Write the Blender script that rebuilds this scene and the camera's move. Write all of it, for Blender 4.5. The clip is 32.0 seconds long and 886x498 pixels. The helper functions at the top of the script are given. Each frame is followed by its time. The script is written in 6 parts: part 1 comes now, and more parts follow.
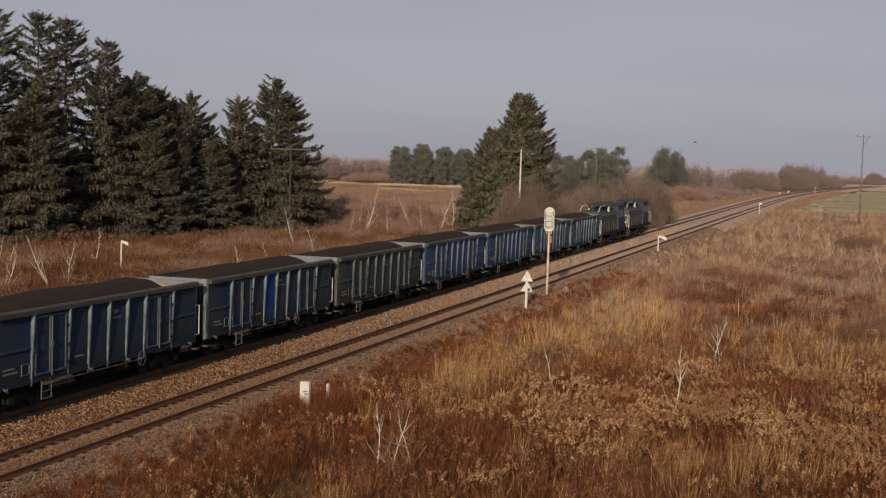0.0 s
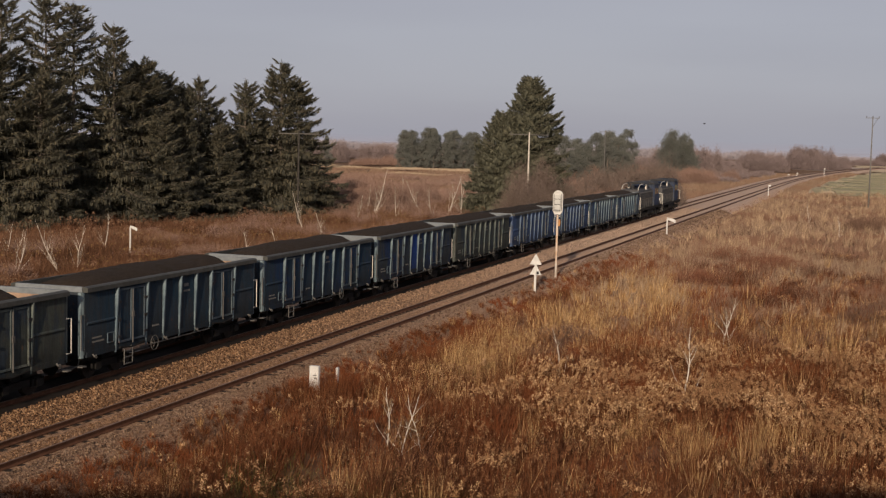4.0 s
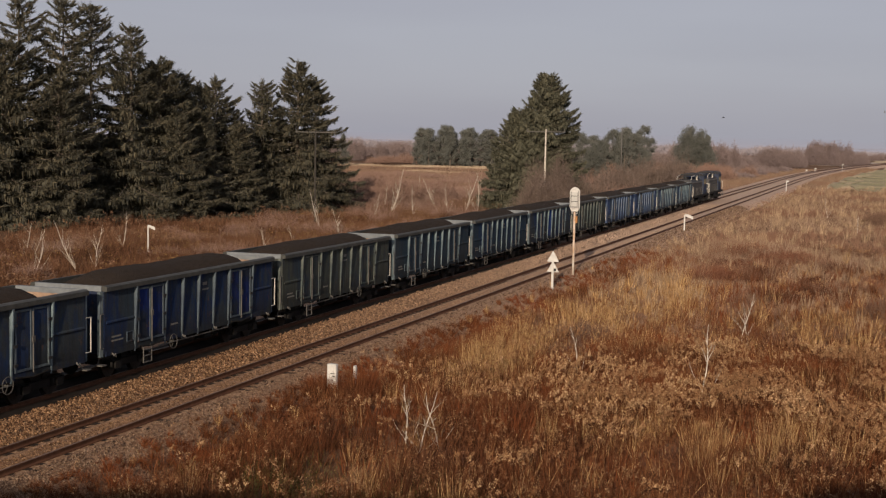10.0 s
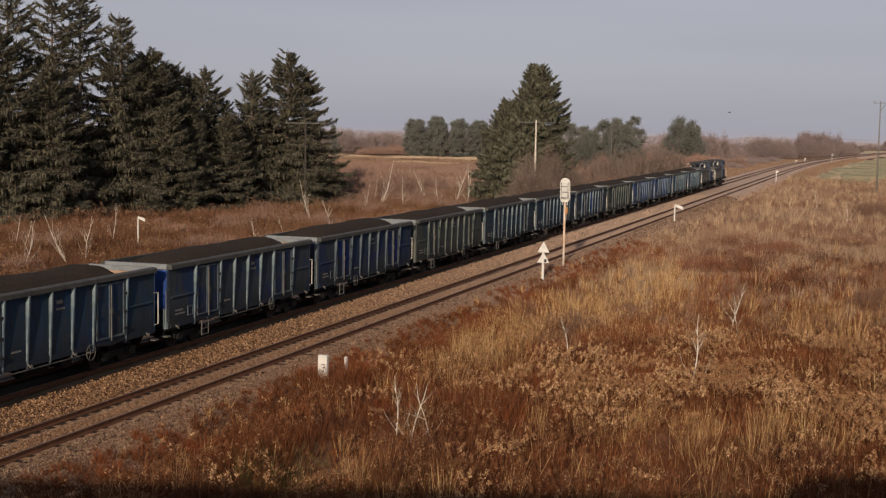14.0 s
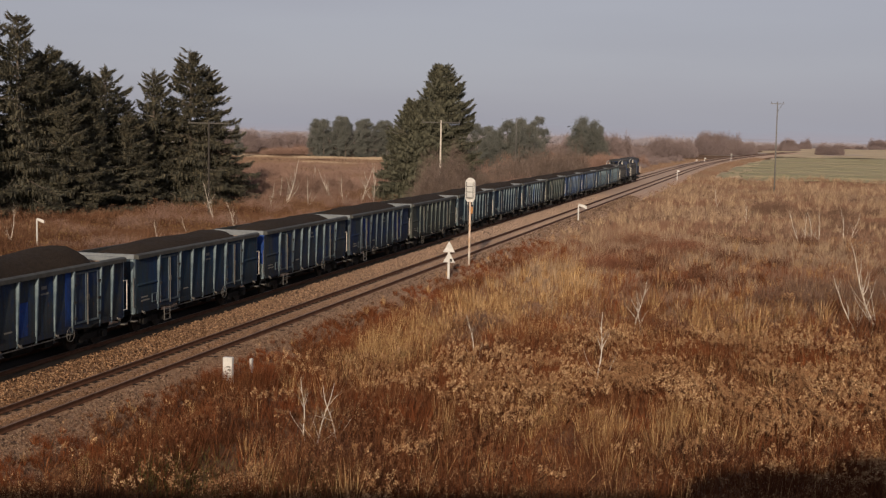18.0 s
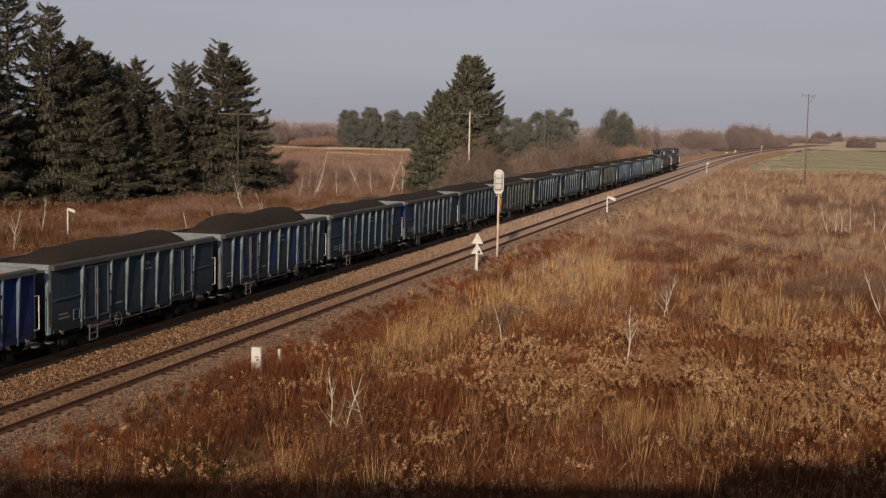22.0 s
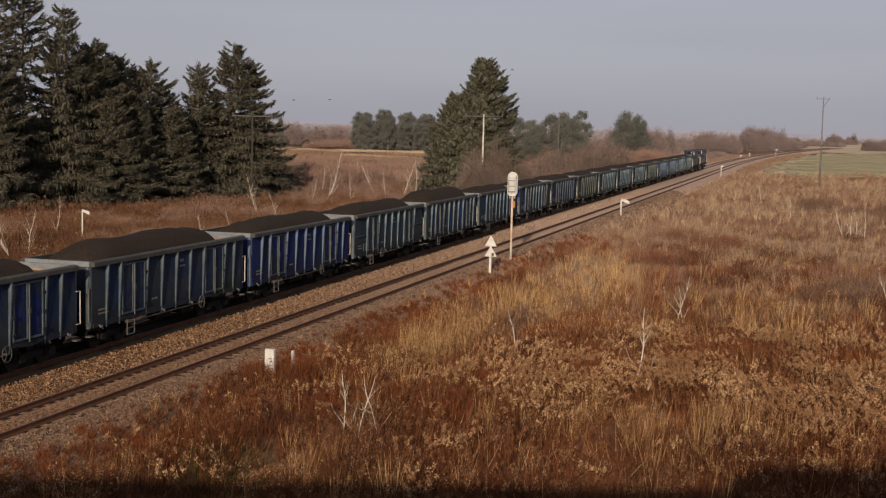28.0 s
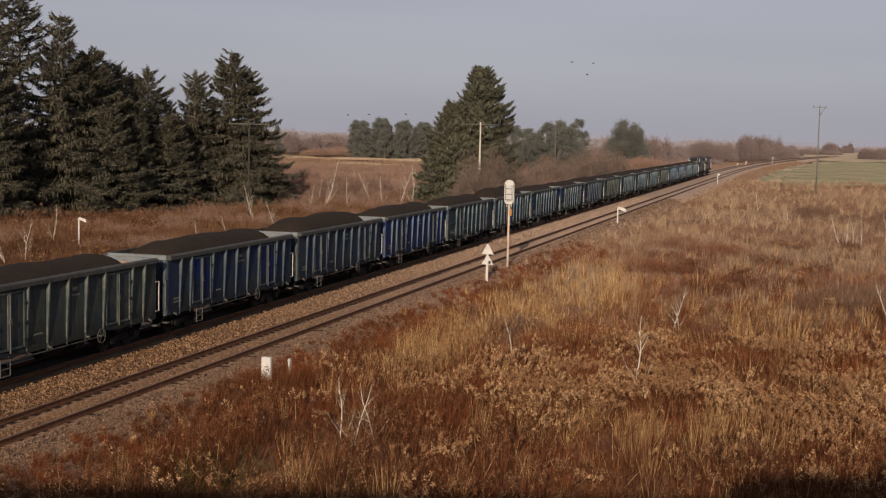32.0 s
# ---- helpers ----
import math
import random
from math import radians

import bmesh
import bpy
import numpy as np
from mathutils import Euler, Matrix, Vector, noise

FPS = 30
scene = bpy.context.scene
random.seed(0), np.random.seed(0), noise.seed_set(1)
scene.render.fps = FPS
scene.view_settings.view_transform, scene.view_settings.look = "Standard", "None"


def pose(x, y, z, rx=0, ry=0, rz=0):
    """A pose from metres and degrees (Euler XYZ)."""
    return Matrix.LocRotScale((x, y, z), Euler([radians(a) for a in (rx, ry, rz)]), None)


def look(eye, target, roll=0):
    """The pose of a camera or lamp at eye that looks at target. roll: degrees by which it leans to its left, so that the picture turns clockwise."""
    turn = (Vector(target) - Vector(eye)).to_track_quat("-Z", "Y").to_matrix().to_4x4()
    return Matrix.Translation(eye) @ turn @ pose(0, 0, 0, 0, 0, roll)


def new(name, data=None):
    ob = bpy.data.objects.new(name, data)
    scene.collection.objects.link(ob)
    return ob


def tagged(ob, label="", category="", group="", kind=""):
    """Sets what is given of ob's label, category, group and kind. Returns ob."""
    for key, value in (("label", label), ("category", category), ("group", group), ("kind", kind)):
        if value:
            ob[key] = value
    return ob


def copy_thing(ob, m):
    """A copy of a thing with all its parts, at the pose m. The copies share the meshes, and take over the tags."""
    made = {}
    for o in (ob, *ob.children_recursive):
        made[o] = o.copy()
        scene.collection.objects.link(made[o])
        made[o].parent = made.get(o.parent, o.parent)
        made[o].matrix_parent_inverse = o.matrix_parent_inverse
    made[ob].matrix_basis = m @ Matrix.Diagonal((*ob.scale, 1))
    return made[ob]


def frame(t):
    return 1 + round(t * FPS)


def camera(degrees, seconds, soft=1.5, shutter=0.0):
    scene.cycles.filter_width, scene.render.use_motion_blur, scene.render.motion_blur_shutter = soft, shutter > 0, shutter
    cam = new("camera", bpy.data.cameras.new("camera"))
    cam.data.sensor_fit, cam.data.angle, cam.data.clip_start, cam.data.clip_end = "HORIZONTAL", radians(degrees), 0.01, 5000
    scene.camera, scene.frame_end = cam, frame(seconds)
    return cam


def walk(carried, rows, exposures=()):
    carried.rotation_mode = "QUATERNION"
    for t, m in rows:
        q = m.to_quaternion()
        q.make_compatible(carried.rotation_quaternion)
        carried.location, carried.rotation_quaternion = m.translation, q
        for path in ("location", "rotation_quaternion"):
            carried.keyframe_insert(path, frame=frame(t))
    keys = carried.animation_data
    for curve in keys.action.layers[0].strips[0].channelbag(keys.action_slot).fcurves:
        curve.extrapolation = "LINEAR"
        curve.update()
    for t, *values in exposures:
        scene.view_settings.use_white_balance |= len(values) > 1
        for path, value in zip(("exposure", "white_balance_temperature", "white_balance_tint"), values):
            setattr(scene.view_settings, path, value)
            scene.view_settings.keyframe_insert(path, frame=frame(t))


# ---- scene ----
# ---------------------------------------------------------------- camera
# x: across the line to the right, y: along the line, z: above the rail heads
EYE = (0.0, 0.0, 8.65)
# seconds, yaw to the left of the line, pitch, roll
TURNS = [
    (0.0, 17.586, -3.966, 1.766), (0.5, 17.547, -4.079, 1.741), (1.0, 17.427, -4.294, 1.467), (1.5, 17.566, -4.477, 1.505),
    (2.0, 17.556, -4.619, 1.553), (2.5, 17.691, -4.667, 1.463), (3.0, 18.198, -4.626, 1.466), (3.5, 18.010, -4.724, 1.499),
    (5.5, 17.885, -4.332, 1.450), (6.0, 18.007, -4.255, 1.472), (6.5, 18.087, -4.313, 1.559), (7.0, 18.082, -4.200, 1.527),
    (7.5, 18.091, -4.119, 1.383), (8.0, 17.999, -4.156, 1.504), (8.5, 17.841, -4.300, 1.375), (9.0, 17.769, -4.404, 1.458),
    (9.5, 18.030, -4.335, 1.123), (10.0, 18.674, -4.797, 1.090), (10.5, 19.024, -4.817, 0.919), (11.0, 19.205, -4.902, 0.887),
    (11.5, 18.623, -4.783, 0.787), (12.0, 18.364, -5.000, 0.785), (12.5, 18.224, -5.054, 0.885), (13.0, 18.301, -5.149, 0.919),
    (13.5, 18.288, -5.176, 0.985), (15.5, 17.923, -5.250, 1.039), (16.0, 17.299, -5.395, 1.191), (16.5, 16.066, -5.176, 1.260),
    (17.0, 14.852, -5.036, 1.302), (17.5, 14.031, -5.135, 1.232), (18.0, 14.176, -5.107, 1.016), (18.5, 14.082, -5.007, 1.068),
    (19.0, 14.145, -5.107, 1.014), (19.5, 13.973, -5.124, 1.165), (20.0, 14.030, -5.109, 1.081), (20.5, 14.231, -5.029, 1.062),
    (21.0, 14.513, -5.217, 1.137), (21.5, 15.000, -5.322, 1.242), (22.0, 15.390, -5.495, 1.183), (22.5, 15.436, -5.578, 1.143),
    (23.0, 15.461, -5.393, 1.231), (23.5, 15.409, -5.380, 1.245), (24.0, 15.292, -5.539, 1.257), (24.5, 15.409, -5.570, 1.198),
    (25.0, 15.531, -5.577, 1.326), (25.5, 15.854, -5.702, 1.387), (27.5, 15.866, -5.410, 1.266), (28.0, 15.978, -5.406, 1.280),
    (28.5, 15.874, -5.257, 1.385), (29.0, 15.948, -5.222, 1.380), (29.5, 15.832, -5.106, 1.421), (30.0, 15.781, -5.113, 1.306),
    (30.5, 15.752, -5.258, 1.325), (31.0, 15.623, -5.274, 1.337), (31.5, 15.887, -5.181, 1.247), (32.0, 15.846, -5.059, 1.315),
]


def aim(yaw, pitch, roll):
    a, b = radians(yaw), radians(pitch)
    way = Vector((-math.sin(a) * math.cos(b), math.cos(a) * math.cos(b), math.sin(b)))
    return look(EYE, Vector(EYE) + way, roll)


cam = camera(36.9, 32.0, soft=1.32)
walk(cam, [(t, aim(a, b, c)) for t, a, b, c in TURNS], exposures=[(0.0, 0.045), (1.5, 0.045), (3.2, 0.125), (6.0, 0.085), (9.0, 0.065), (10.5, 0.165), (12.5, 0.175), (16.0, 0.145), (18.5, 0.085), (21.0, 0.065), (23.6, 0.095), (24.8, 0.205), (26.5, 0.125), (32.0, 0.125)])

# ---------------------------------------------------------------- light
SUN_EL, SUN_AZ = 16.0, 8.8          # degrees; azimuth to the right of straight behind
world = bpy.data.worlds.new("hazy_sky")
scene.world = world
world.use_nodes = True
wn, wl = world.node_tree.nodes, world.node_tree.links
wn.clear()
w_out, w_bg = wn.new("ShaderNodeOutputWorld"), wn.new("ShaderNodeBackground")
w_sky, w_hsv = wn.new("ShaderNodeTexSky"), wn.new("ShaderNodeHueSaturation")
w_sky.sky_type, w_sky.sun_disc = "NISHITA", False
w_sky.sun_elevation = radians(SUN_EL)
w_sky.sun_rotation = radians(180 - SUN_AZ)
w_sky.altitude, w_sky.air_density, w_sky.dust_density, w_sky.ozone_density = 200, 1.0, 1.5, 2.5
w_hsv.inputs["Saturation"].default_value = 0.6
w_hsv.inputs["Value"].default_value = 0.055
# thin high haze veils the clear sky
w_mix = wn.new("ShaderNodeMix")
w_mix.data_type = "RGBA"
w_mix.inputs["Factor"].default_value = 0.72
w_mix.inputs[7].default_value = (0.392, 0.388, 0.455, 1)
w_bg.inputs["Strength"].default_value = 1.0
# faint streaks in the haze
w_co, w_map, w_noise, w_ramp = wn.new("ShaderNodeTexCoord"), wn.new("ShaderNodeMapping"), wn.new("ShaderNodeTexNoise"), wn.new("ShaderNodeValToRGB")
w_map.inputs["Scale"].default_value = (1.2, 1.2, 9.0)
w_noise.inputs["Scale"].default_value, w_noise.inputs["Detail"].default_value = 1.6, 4.0
w_ramp.color_ramp.elements[0].position, w_ramp.color_ramp.elements[0].color = 0.35, (0.376, 0.370, 0.438, 1)
w_ramp.color_ramp.elements[1].position, w_ramp.color_ramp.elements[1].color = 0.65, (0.412, 0.410, 0.476, 1)
wl.new(w_co.outputs["Generated"], w_map.inputs["Vector"])
wl.new(w_map.outputs[0], w_noise.inputs["Vector"])
wl.new(w_noise.outputs["Fac"], w_ramp.inputs["Fac"])
wl.new(w_ramp.outputs["Color"], w_mix.inputs[7])
wl.new(w_sky.outputs[0], w_hsv.inputs["Color"])
wl.new(w_hsv.outputs[0], w_mix.inputs[6])
wl.new(w_mix.outputs[2], w_bg.inputs["Color"])
wl.new(w_bg.outputs[0], w_out.inputs["Surface"])

sun = new("sun", bpy.data.lights.new("sun", "SUN"))
sun.data.energy, sun.data.angle, sun.data.color = 4.4, radians(0.7), (1.0, 0.81, 0.62)
_e, _a = radians(SUN_EL), radians(SUN_AZ)
SUN_FROM = Vector((math.cos(_e) * math.sin(_a), -math.cos(_e) * math.cos(_a), math.sin(_e)))
sun.matrix_world = look(SUN_FROM * 200, (0, 0, 0))

# ---------------------------------------------------------------- materials


class Nodes:
    """A small hand for node materials."""

    def __init__(self, name, rough=0.8, metal=0.0, spec=0.3):
        self.m = bpy.data.materials.new(name)
        self.m.use_nodes = True
        self.n, self.l = self.m.node_tree.nodes, self.m.node_tree.links
        self.b = self.n["Principled BSDF"]
        self.b.inputs["Roughness"].default_value = rough
        self.b.inputs["Metallic"].default_value = metal
        self.b.inputs["Specular IOR Level"].default_value = spec
        self.co = self.n.new("ShaderNodeTexCoord").outputs["Object"]

    def noise(self, scale, detail=4.0, rough=0.6, stretch=None, world=False):
        t = self.n.new("ShaderNodeTexNoise")
        t.inputs["Scale"].default_value, t.inputs["Detail"].default_value = scale, detail
        t.inputs["Roughness"].default_value = rough
        src = self.co
        if world:
            src = self.n.new("ShaderNodeNewGeometry").outputs["Position"]
        if stretch:
            mp = self.n.new("ShaderNodeMapping")
            mp.inputs["Scale"].default_value = stretch
            self.l.new(src, mp.inputs["Vector"])
            src = mp.outputs[0]
        self.l.new(src, t.inputs["Vector"])
        return t.outputs["Fac"]

    def ramp(self, fac, stops):
        r = self.n.new("ShaderNodeValToRGB")
        e = r.color_ramp.elements
        while len(e) < len(stops):
            e.new(0.5)
        for k, (p, c) in zip(e, stops):
            k.position, k.color = p, (*c, 1) if len(c) == 3 else c
        self.l.new(fac, r.inputs["Fac"])
        return r.outputs["Color"]

    def mix(self, fac, a, b, mode="MIX"):
        x = self.n.new("ShaderNodeMix")
        x.data_type, x.blend_type = "RGBA", mode
        for sock, v in ((x.inputs["Factor"], fac), (x.inputs[6], a), (x.inputs[7], b)):
            if isinstance(v, (int, float)):
                sock.default_value = v
            elif isinstance(v, tuple):
                sock.default_value = (*v, 1)
            else:
                self.l.new(v, sock)
        return x.outputs[2]

    def island(self):
        return self.n.new("ShaderNodeNewGeometry").outputs["Random Per Island"]

    def each(self):
        return self.n.new("ShaderNodeObjectInfo").outputs["Random"]

    def colour(self, c):
        self.l.new(c, self.b.inputs["Base Color"])
        return self

    def bump(self, fac, strength=0.5, dist=0.02):
        u = self.n.new("ShaderNodeBump")
        u.inputs["Strength"].default_value, u.inputs["Distance"].default_value = strength, dist
        self.l.new(fac, u.inputs["Height"])
        self.l.new(u.outputs[0], self.b.inputs["Normal"])
        return self


def plain(name, c, rough=0.7, metal=0.0, spread=0.25, scale=6.0, spec=0.12):
    """A worn, slightly mottled surface of one colour."""
    k = Nodes(name, rough, metal, spec)
    lo, hi = tuple(v * (1 - spread) for v in c), tuple(min(1, v * (1 + spread)) for v in c)
    f = k.noise(scale, 6, 0.7)
    k.colour(k.ramp(f, [(0.3, lo), (0.7, hi)]))
    k.bump(k.noise(scale * 5, 3), 0.25, 0.01)
    return k.m


def paint(name, main, second, dust=(0.032, 0.030, 0.028), patch=0.5, grime=0.45, low_grime=0.55):
    """Old wagon paint: two coats showing in patches, streaked dust, rust spots."""
    k = Nodes(name, 0.92, 0.0, 0.05)
    big = k.noise(0.55, 3, 0.5)
    c = k.mix(k.ramp(big, [(patch - 0.03, (0, 0, 0)), (patch + 0.03, (1, 1, 1))]), main, second)
    worn = k.noise(1.5, 7, 0.72, stretch=(1.0, 1.3, 0.55))
    c = k.mix(k.ramp(worn, [(0.50, (0, 0, 0)), (0.60, (0.75, 0.75, 0.75))]), c, second)
    streak = k.noise(3.4, 6, 0.7, stretch=(1.0, 2.2, 0.16))
    c = k.mix(k.ramp(streak, [(0.36, (0, 0, 0)), (0.72, (min(1, grime * 1.9),) * 3)]), c, dust)
    wash = k.noise(6.0, 5, 0.7, stretch=(1.0, 2.6, 0.12))
    c = k.mix(k.ramp(wash, [(0.52, (0, 0, 0)), (0.72, (0.5, 0.5, 0.5))]), c, (0.012, 0.012, 0.013))
    rust = k.noise(2.3, 8, 0.75)
    c = k.mix(k.ramp(rust, [(0.60, (0, 0, 0)), (0.68, (0.8, 0.8, 0.8))]), c, (0.105, 0.055, 0.032))
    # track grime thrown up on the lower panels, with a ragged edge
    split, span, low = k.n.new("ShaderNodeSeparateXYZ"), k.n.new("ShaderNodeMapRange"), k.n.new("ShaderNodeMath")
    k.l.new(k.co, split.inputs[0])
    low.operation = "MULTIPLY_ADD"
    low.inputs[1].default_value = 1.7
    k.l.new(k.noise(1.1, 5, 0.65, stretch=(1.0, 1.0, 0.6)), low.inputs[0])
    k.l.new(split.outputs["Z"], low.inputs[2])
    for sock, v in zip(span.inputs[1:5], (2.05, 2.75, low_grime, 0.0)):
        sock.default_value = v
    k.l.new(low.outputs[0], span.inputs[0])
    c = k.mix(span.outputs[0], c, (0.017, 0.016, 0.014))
    fine = k.noise(14, 6, 0.7)
    c = k.mix(0.5, c, k.ramp(fine, [(0.3, (0.35, 0.35, 0.35)), (0.75, (0.75, 0.75, 0.75))]), "OVERLAY")
    k.colour(c)
    k.bump(k.noise(7, 4), 0.25, 0.012)
    return k.m


def leafy(name, stops, rough=0.75, patches=None, pscale=0.12, sheen=0.04, thin=0.0):
    """Many small blades or leaves: colour by blade, shifted in large patches."""
    k = Nodes(name, rough, 0.0, sheen)
    c = k.ramp(k.island(), stops)
    if patches:
        c = k.mix(k.ramp(k.noise(pscale, 3, 0.55, world=True), [(0.42, (0, 0, 0)), (0.58, (0.85, 0.85, 0.85))]), c, patches)
    k.colour(c)
    if thin:
        # needles let part of the light through
        tr, mx = k.n.new("ShaderNodeBsdfTranslucent"), k.n.new("ShaderNodeMixShader")
        k.l.new(c, tr.inputs["Color"])
        mx.inputs[0].default_value = thin
        k.l.new(k.b.outputs[0], mx.inputs[1])
        k.l.new(tr.outputs[0], mx.inputs[2])
        k.l.new(mx.outputs[0], k.n["Material Output"].inputs["Surface"])
    return k.m


SLATE, TEAL, OLIVE = (0.031, 0.047, 0.064), (0.019, 0.042, 0.066), (0.060, 0.070, 0.061)
# PALE is blue-grey paint lightened further, as haze over the head wagons
BLUE, NAVY, PALE = (0.011, 0.030, 0.110), (0.009, 0.024, 0.068), (0.085, 0.120, 0.165)
PAINTS = {
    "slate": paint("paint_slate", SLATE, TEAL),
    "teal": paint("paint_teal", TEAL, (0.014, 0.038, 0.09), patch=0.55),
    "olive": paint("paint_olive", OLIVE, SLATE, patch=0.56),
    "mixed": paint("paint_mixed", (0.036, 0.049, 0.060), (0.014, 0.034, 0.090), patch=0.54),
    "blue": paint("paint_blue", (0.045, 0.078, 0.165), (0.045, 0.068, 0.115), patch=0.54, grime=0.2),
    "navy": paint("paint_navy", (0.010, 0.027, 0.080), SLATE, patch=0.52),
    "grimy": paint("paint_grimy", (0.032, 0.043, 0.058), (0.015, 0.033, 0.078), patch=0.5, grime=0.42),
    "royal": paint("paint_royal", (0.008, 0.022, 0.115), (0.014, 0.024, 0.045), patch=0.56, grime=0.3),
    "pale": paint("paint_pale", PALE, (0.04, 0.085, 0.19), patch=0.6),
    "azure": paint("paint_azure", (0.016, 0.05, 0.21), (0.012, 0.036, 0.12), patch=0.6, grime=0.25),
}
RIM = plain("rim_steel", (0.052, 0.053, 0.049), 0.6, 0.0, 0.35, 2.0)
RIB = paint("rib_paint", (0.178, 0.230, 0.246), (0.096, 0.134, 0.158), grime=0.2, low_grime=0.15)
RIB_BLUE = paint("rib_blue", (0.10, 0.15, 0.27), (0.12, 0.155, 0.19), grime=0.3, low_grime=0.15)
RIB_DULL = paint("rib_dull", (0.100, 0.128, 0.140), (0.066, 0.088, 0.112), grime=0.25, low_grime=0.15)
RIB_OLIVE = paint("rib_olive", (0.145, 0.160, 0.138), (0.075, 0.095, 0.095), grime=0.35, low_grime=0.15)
END_RIM = plain("pale_end_rim", (0.155, 0.17, 0.18), 0.6, 0.0, 0.3, 2.0)
COAL = Nodes("coal", 0.95, 0, 0.10)
COAL.colour(COAL.ramp(COAL.noise(9, 8, 0.8), [(0.3, (0.013, 0.0100, 0.0080)), (0.75, (0.056, 0.041, 0.030))])).bump(COAL.noise(16, 6, 0.8), 0.9, 0.06)
COAL = COAL.m
INNER = plain("rusty_inside", (0.27, 0.185, 0.13), 0.85, 0, 0.4, 2.5)
CHASSIS = plain("black_underframe", (0.013, 0.012, 0.011), 0.8, 0, 0.4, 3.0)
GRIP = plain("white_handrail", (0.52, 0.50, 0.45), 0.6, 0, 0.25, 8)
DULL = plain("dusty_steel", (0.105, 0.10, 0.092), 0.6, 0.1, 0.35, 5)
LETTER = plain("faded_lettering", (0.15, 0.145, 0.13), 0.8, 0, 0.3, 12)
WHEEL = plain("wheel_steel", (0.03, 0.025, 0.021), 0.7, 0.3, 0.4, 6)
RAIL_RUST = plain("rusty_rail", (0.098, 0.046, 0.026), 0.75, 0.2, 0.35, 4)
RAIL_HEAD = plain("worn_rail_head", (0.20, 0.135, 0.10), 0.48, 0.5, 0.2, 3)
SLEEPER = plain("weathered_sleeper", (0.030, 0.020, 0.014), 0.9, 0, 0.4, 3)
WHITE = plain("white_paint", (0.50, 0.49, 0.465), 0.6, 0, 0.2, 5)
STAINED = Nodes("rust_stained_white", 0.7)
STAINED.colour(STAINED.ramp(STAINED.noise(2.2, 6, 0.7, stretch=(2, 2, 0.5)), [(0.38, (0.58, 0.55, 0.50)), (0.62, (0.40, 0.24, 0.13))]))
STAINED = STAINED.m
SIGNAL_GREY = plain("signal_grey", (0.42, 0.42, 0.40), 0.55, 0, 0.10, 6)
DARK = plain("dark_metal", (0.03, 0.03, 0.032), 0.6, 0.2, 0.3, 6)
ORANGE = plain("rusty_box", (0.34, 0.17, 0.07), 0.8, 0, 0.4, 9)
CONCRETE = plain("concrete", (0.36, 0.34, 0.31), 0.9, 0, 0.2, 2.5)
ASPHALT = plain("asphalt", (0.05, 0.05, 0.05), 0.9, 0, 0.3, 5)
POLE_WOOD = plain("grey_pole_wood", (0.135, 0.128, 0.120), 0.9, 0, 0.3, 2)
DARK_WOOD = plain("dark_pole_wood", (0.045, 0.040, 0.035), 0.95, 0, 0.3, 3)
BARK = plain("spruce_bark", (0.12, 0.10, 0.082), 0.95, 0, 0.4, 4)
BIRCH = Nodes("birch_bark", 0.85)
BIRCH.colour(BIRCH.ramp(BIRCH.noise(5, 5, 0.7, stretch=(1, 1, 3)), [(0.36, (0.10, 0.07, 0.055)), (0.46, (0.50, 0.45, 0.38)), (0.8, (0.66, 0.61, 0.53))]))
BIRCH = BIRCH.m
TWIG = plain("pale_twig", (0.17, 0.125, 0.092), 0.9, 0, 0.3, 3)
TRUCK_RED = plain("lorry_paint", (0.35, 0.34, 0.33), 0.5, 0, 0.1, 2)
CREAM = plain("cream_plaster", (0.55, 0.49, 0.38), 0.85, 0, 0.12, 3)
GLASS = Nodes("dark_glass", 0.08, 0.0, 0.6)
GLASS.b.inputs["Base Color"].default_value = (0.015, 0.018, 0.02, 1)
GLASS = GLASS.m
LOCO_BLUE = paint("loco_blue", (0.040, 0.062, 0.125), (0.065, 0.08, 0.105), patch=0.55)
LOCO_GREY = paint("loco_grey", (0.090, 0.088, 0.090), (0.066, 0.072, 0.086), patch=0.55)



def hazed(k, c):
    """Paler, pinker stone further along the line: haze put into the colour."""
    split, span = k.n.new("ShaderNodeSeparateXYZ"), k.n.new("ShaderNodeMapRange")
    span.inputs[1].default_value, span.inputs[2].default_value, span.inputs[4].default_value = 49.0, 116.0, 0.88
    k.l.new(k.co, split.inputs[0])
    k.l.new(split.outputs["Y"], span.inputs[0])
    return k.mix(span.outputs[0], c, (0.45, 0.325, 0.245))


BALLAST = Nodes("ballast", 0.95, 0, 0.15)
_v = BALLAST.n.new("ShaderNodeTexVoronoi")
_v.inputs["Scale"].default_value = 13
BALLAST.l.new(BALLAST.co, _v.inputs["Vector"])
_c = BALLAST.ramp(_v.outputs["Color"], [(0.15, (0.13, 0.070, 0.040)), (0.5, (0.27, 0.158, 0.092)), (0.9, (0.42, 0.275, 0.172))])
_c = BALLAST.mix(BALLAST.ramp(BALLAST.noise(0.35, 4, 0.6), [(0.4, (0, 0, 0)), (0.65, (0.6, 0.6, 0.6))]), _c, (0.24, 0.142, 0.084))
_c = hazed(BALLAST, _c)
BALLAST.colour(_c).bump(_v.outputs["Distance"], 0.9, 0.05)
BALLAST = BALLAST.m
STONE = Nodes("ballast_stone", 0.9, 0, 0.2)
STONE.colour(hazed(STONE, STONE.ramp(STONE.island(), [(0.0, (0.060, 0.029, 0.015)), (0.5, (0.215, 0.114, 0.057)), (1.0, (0.48, 0.300, 0.168))])))
STONE = STONE.m
STONE_GREY = Nodes("grey_stone", 0.9, 0, 0.2)
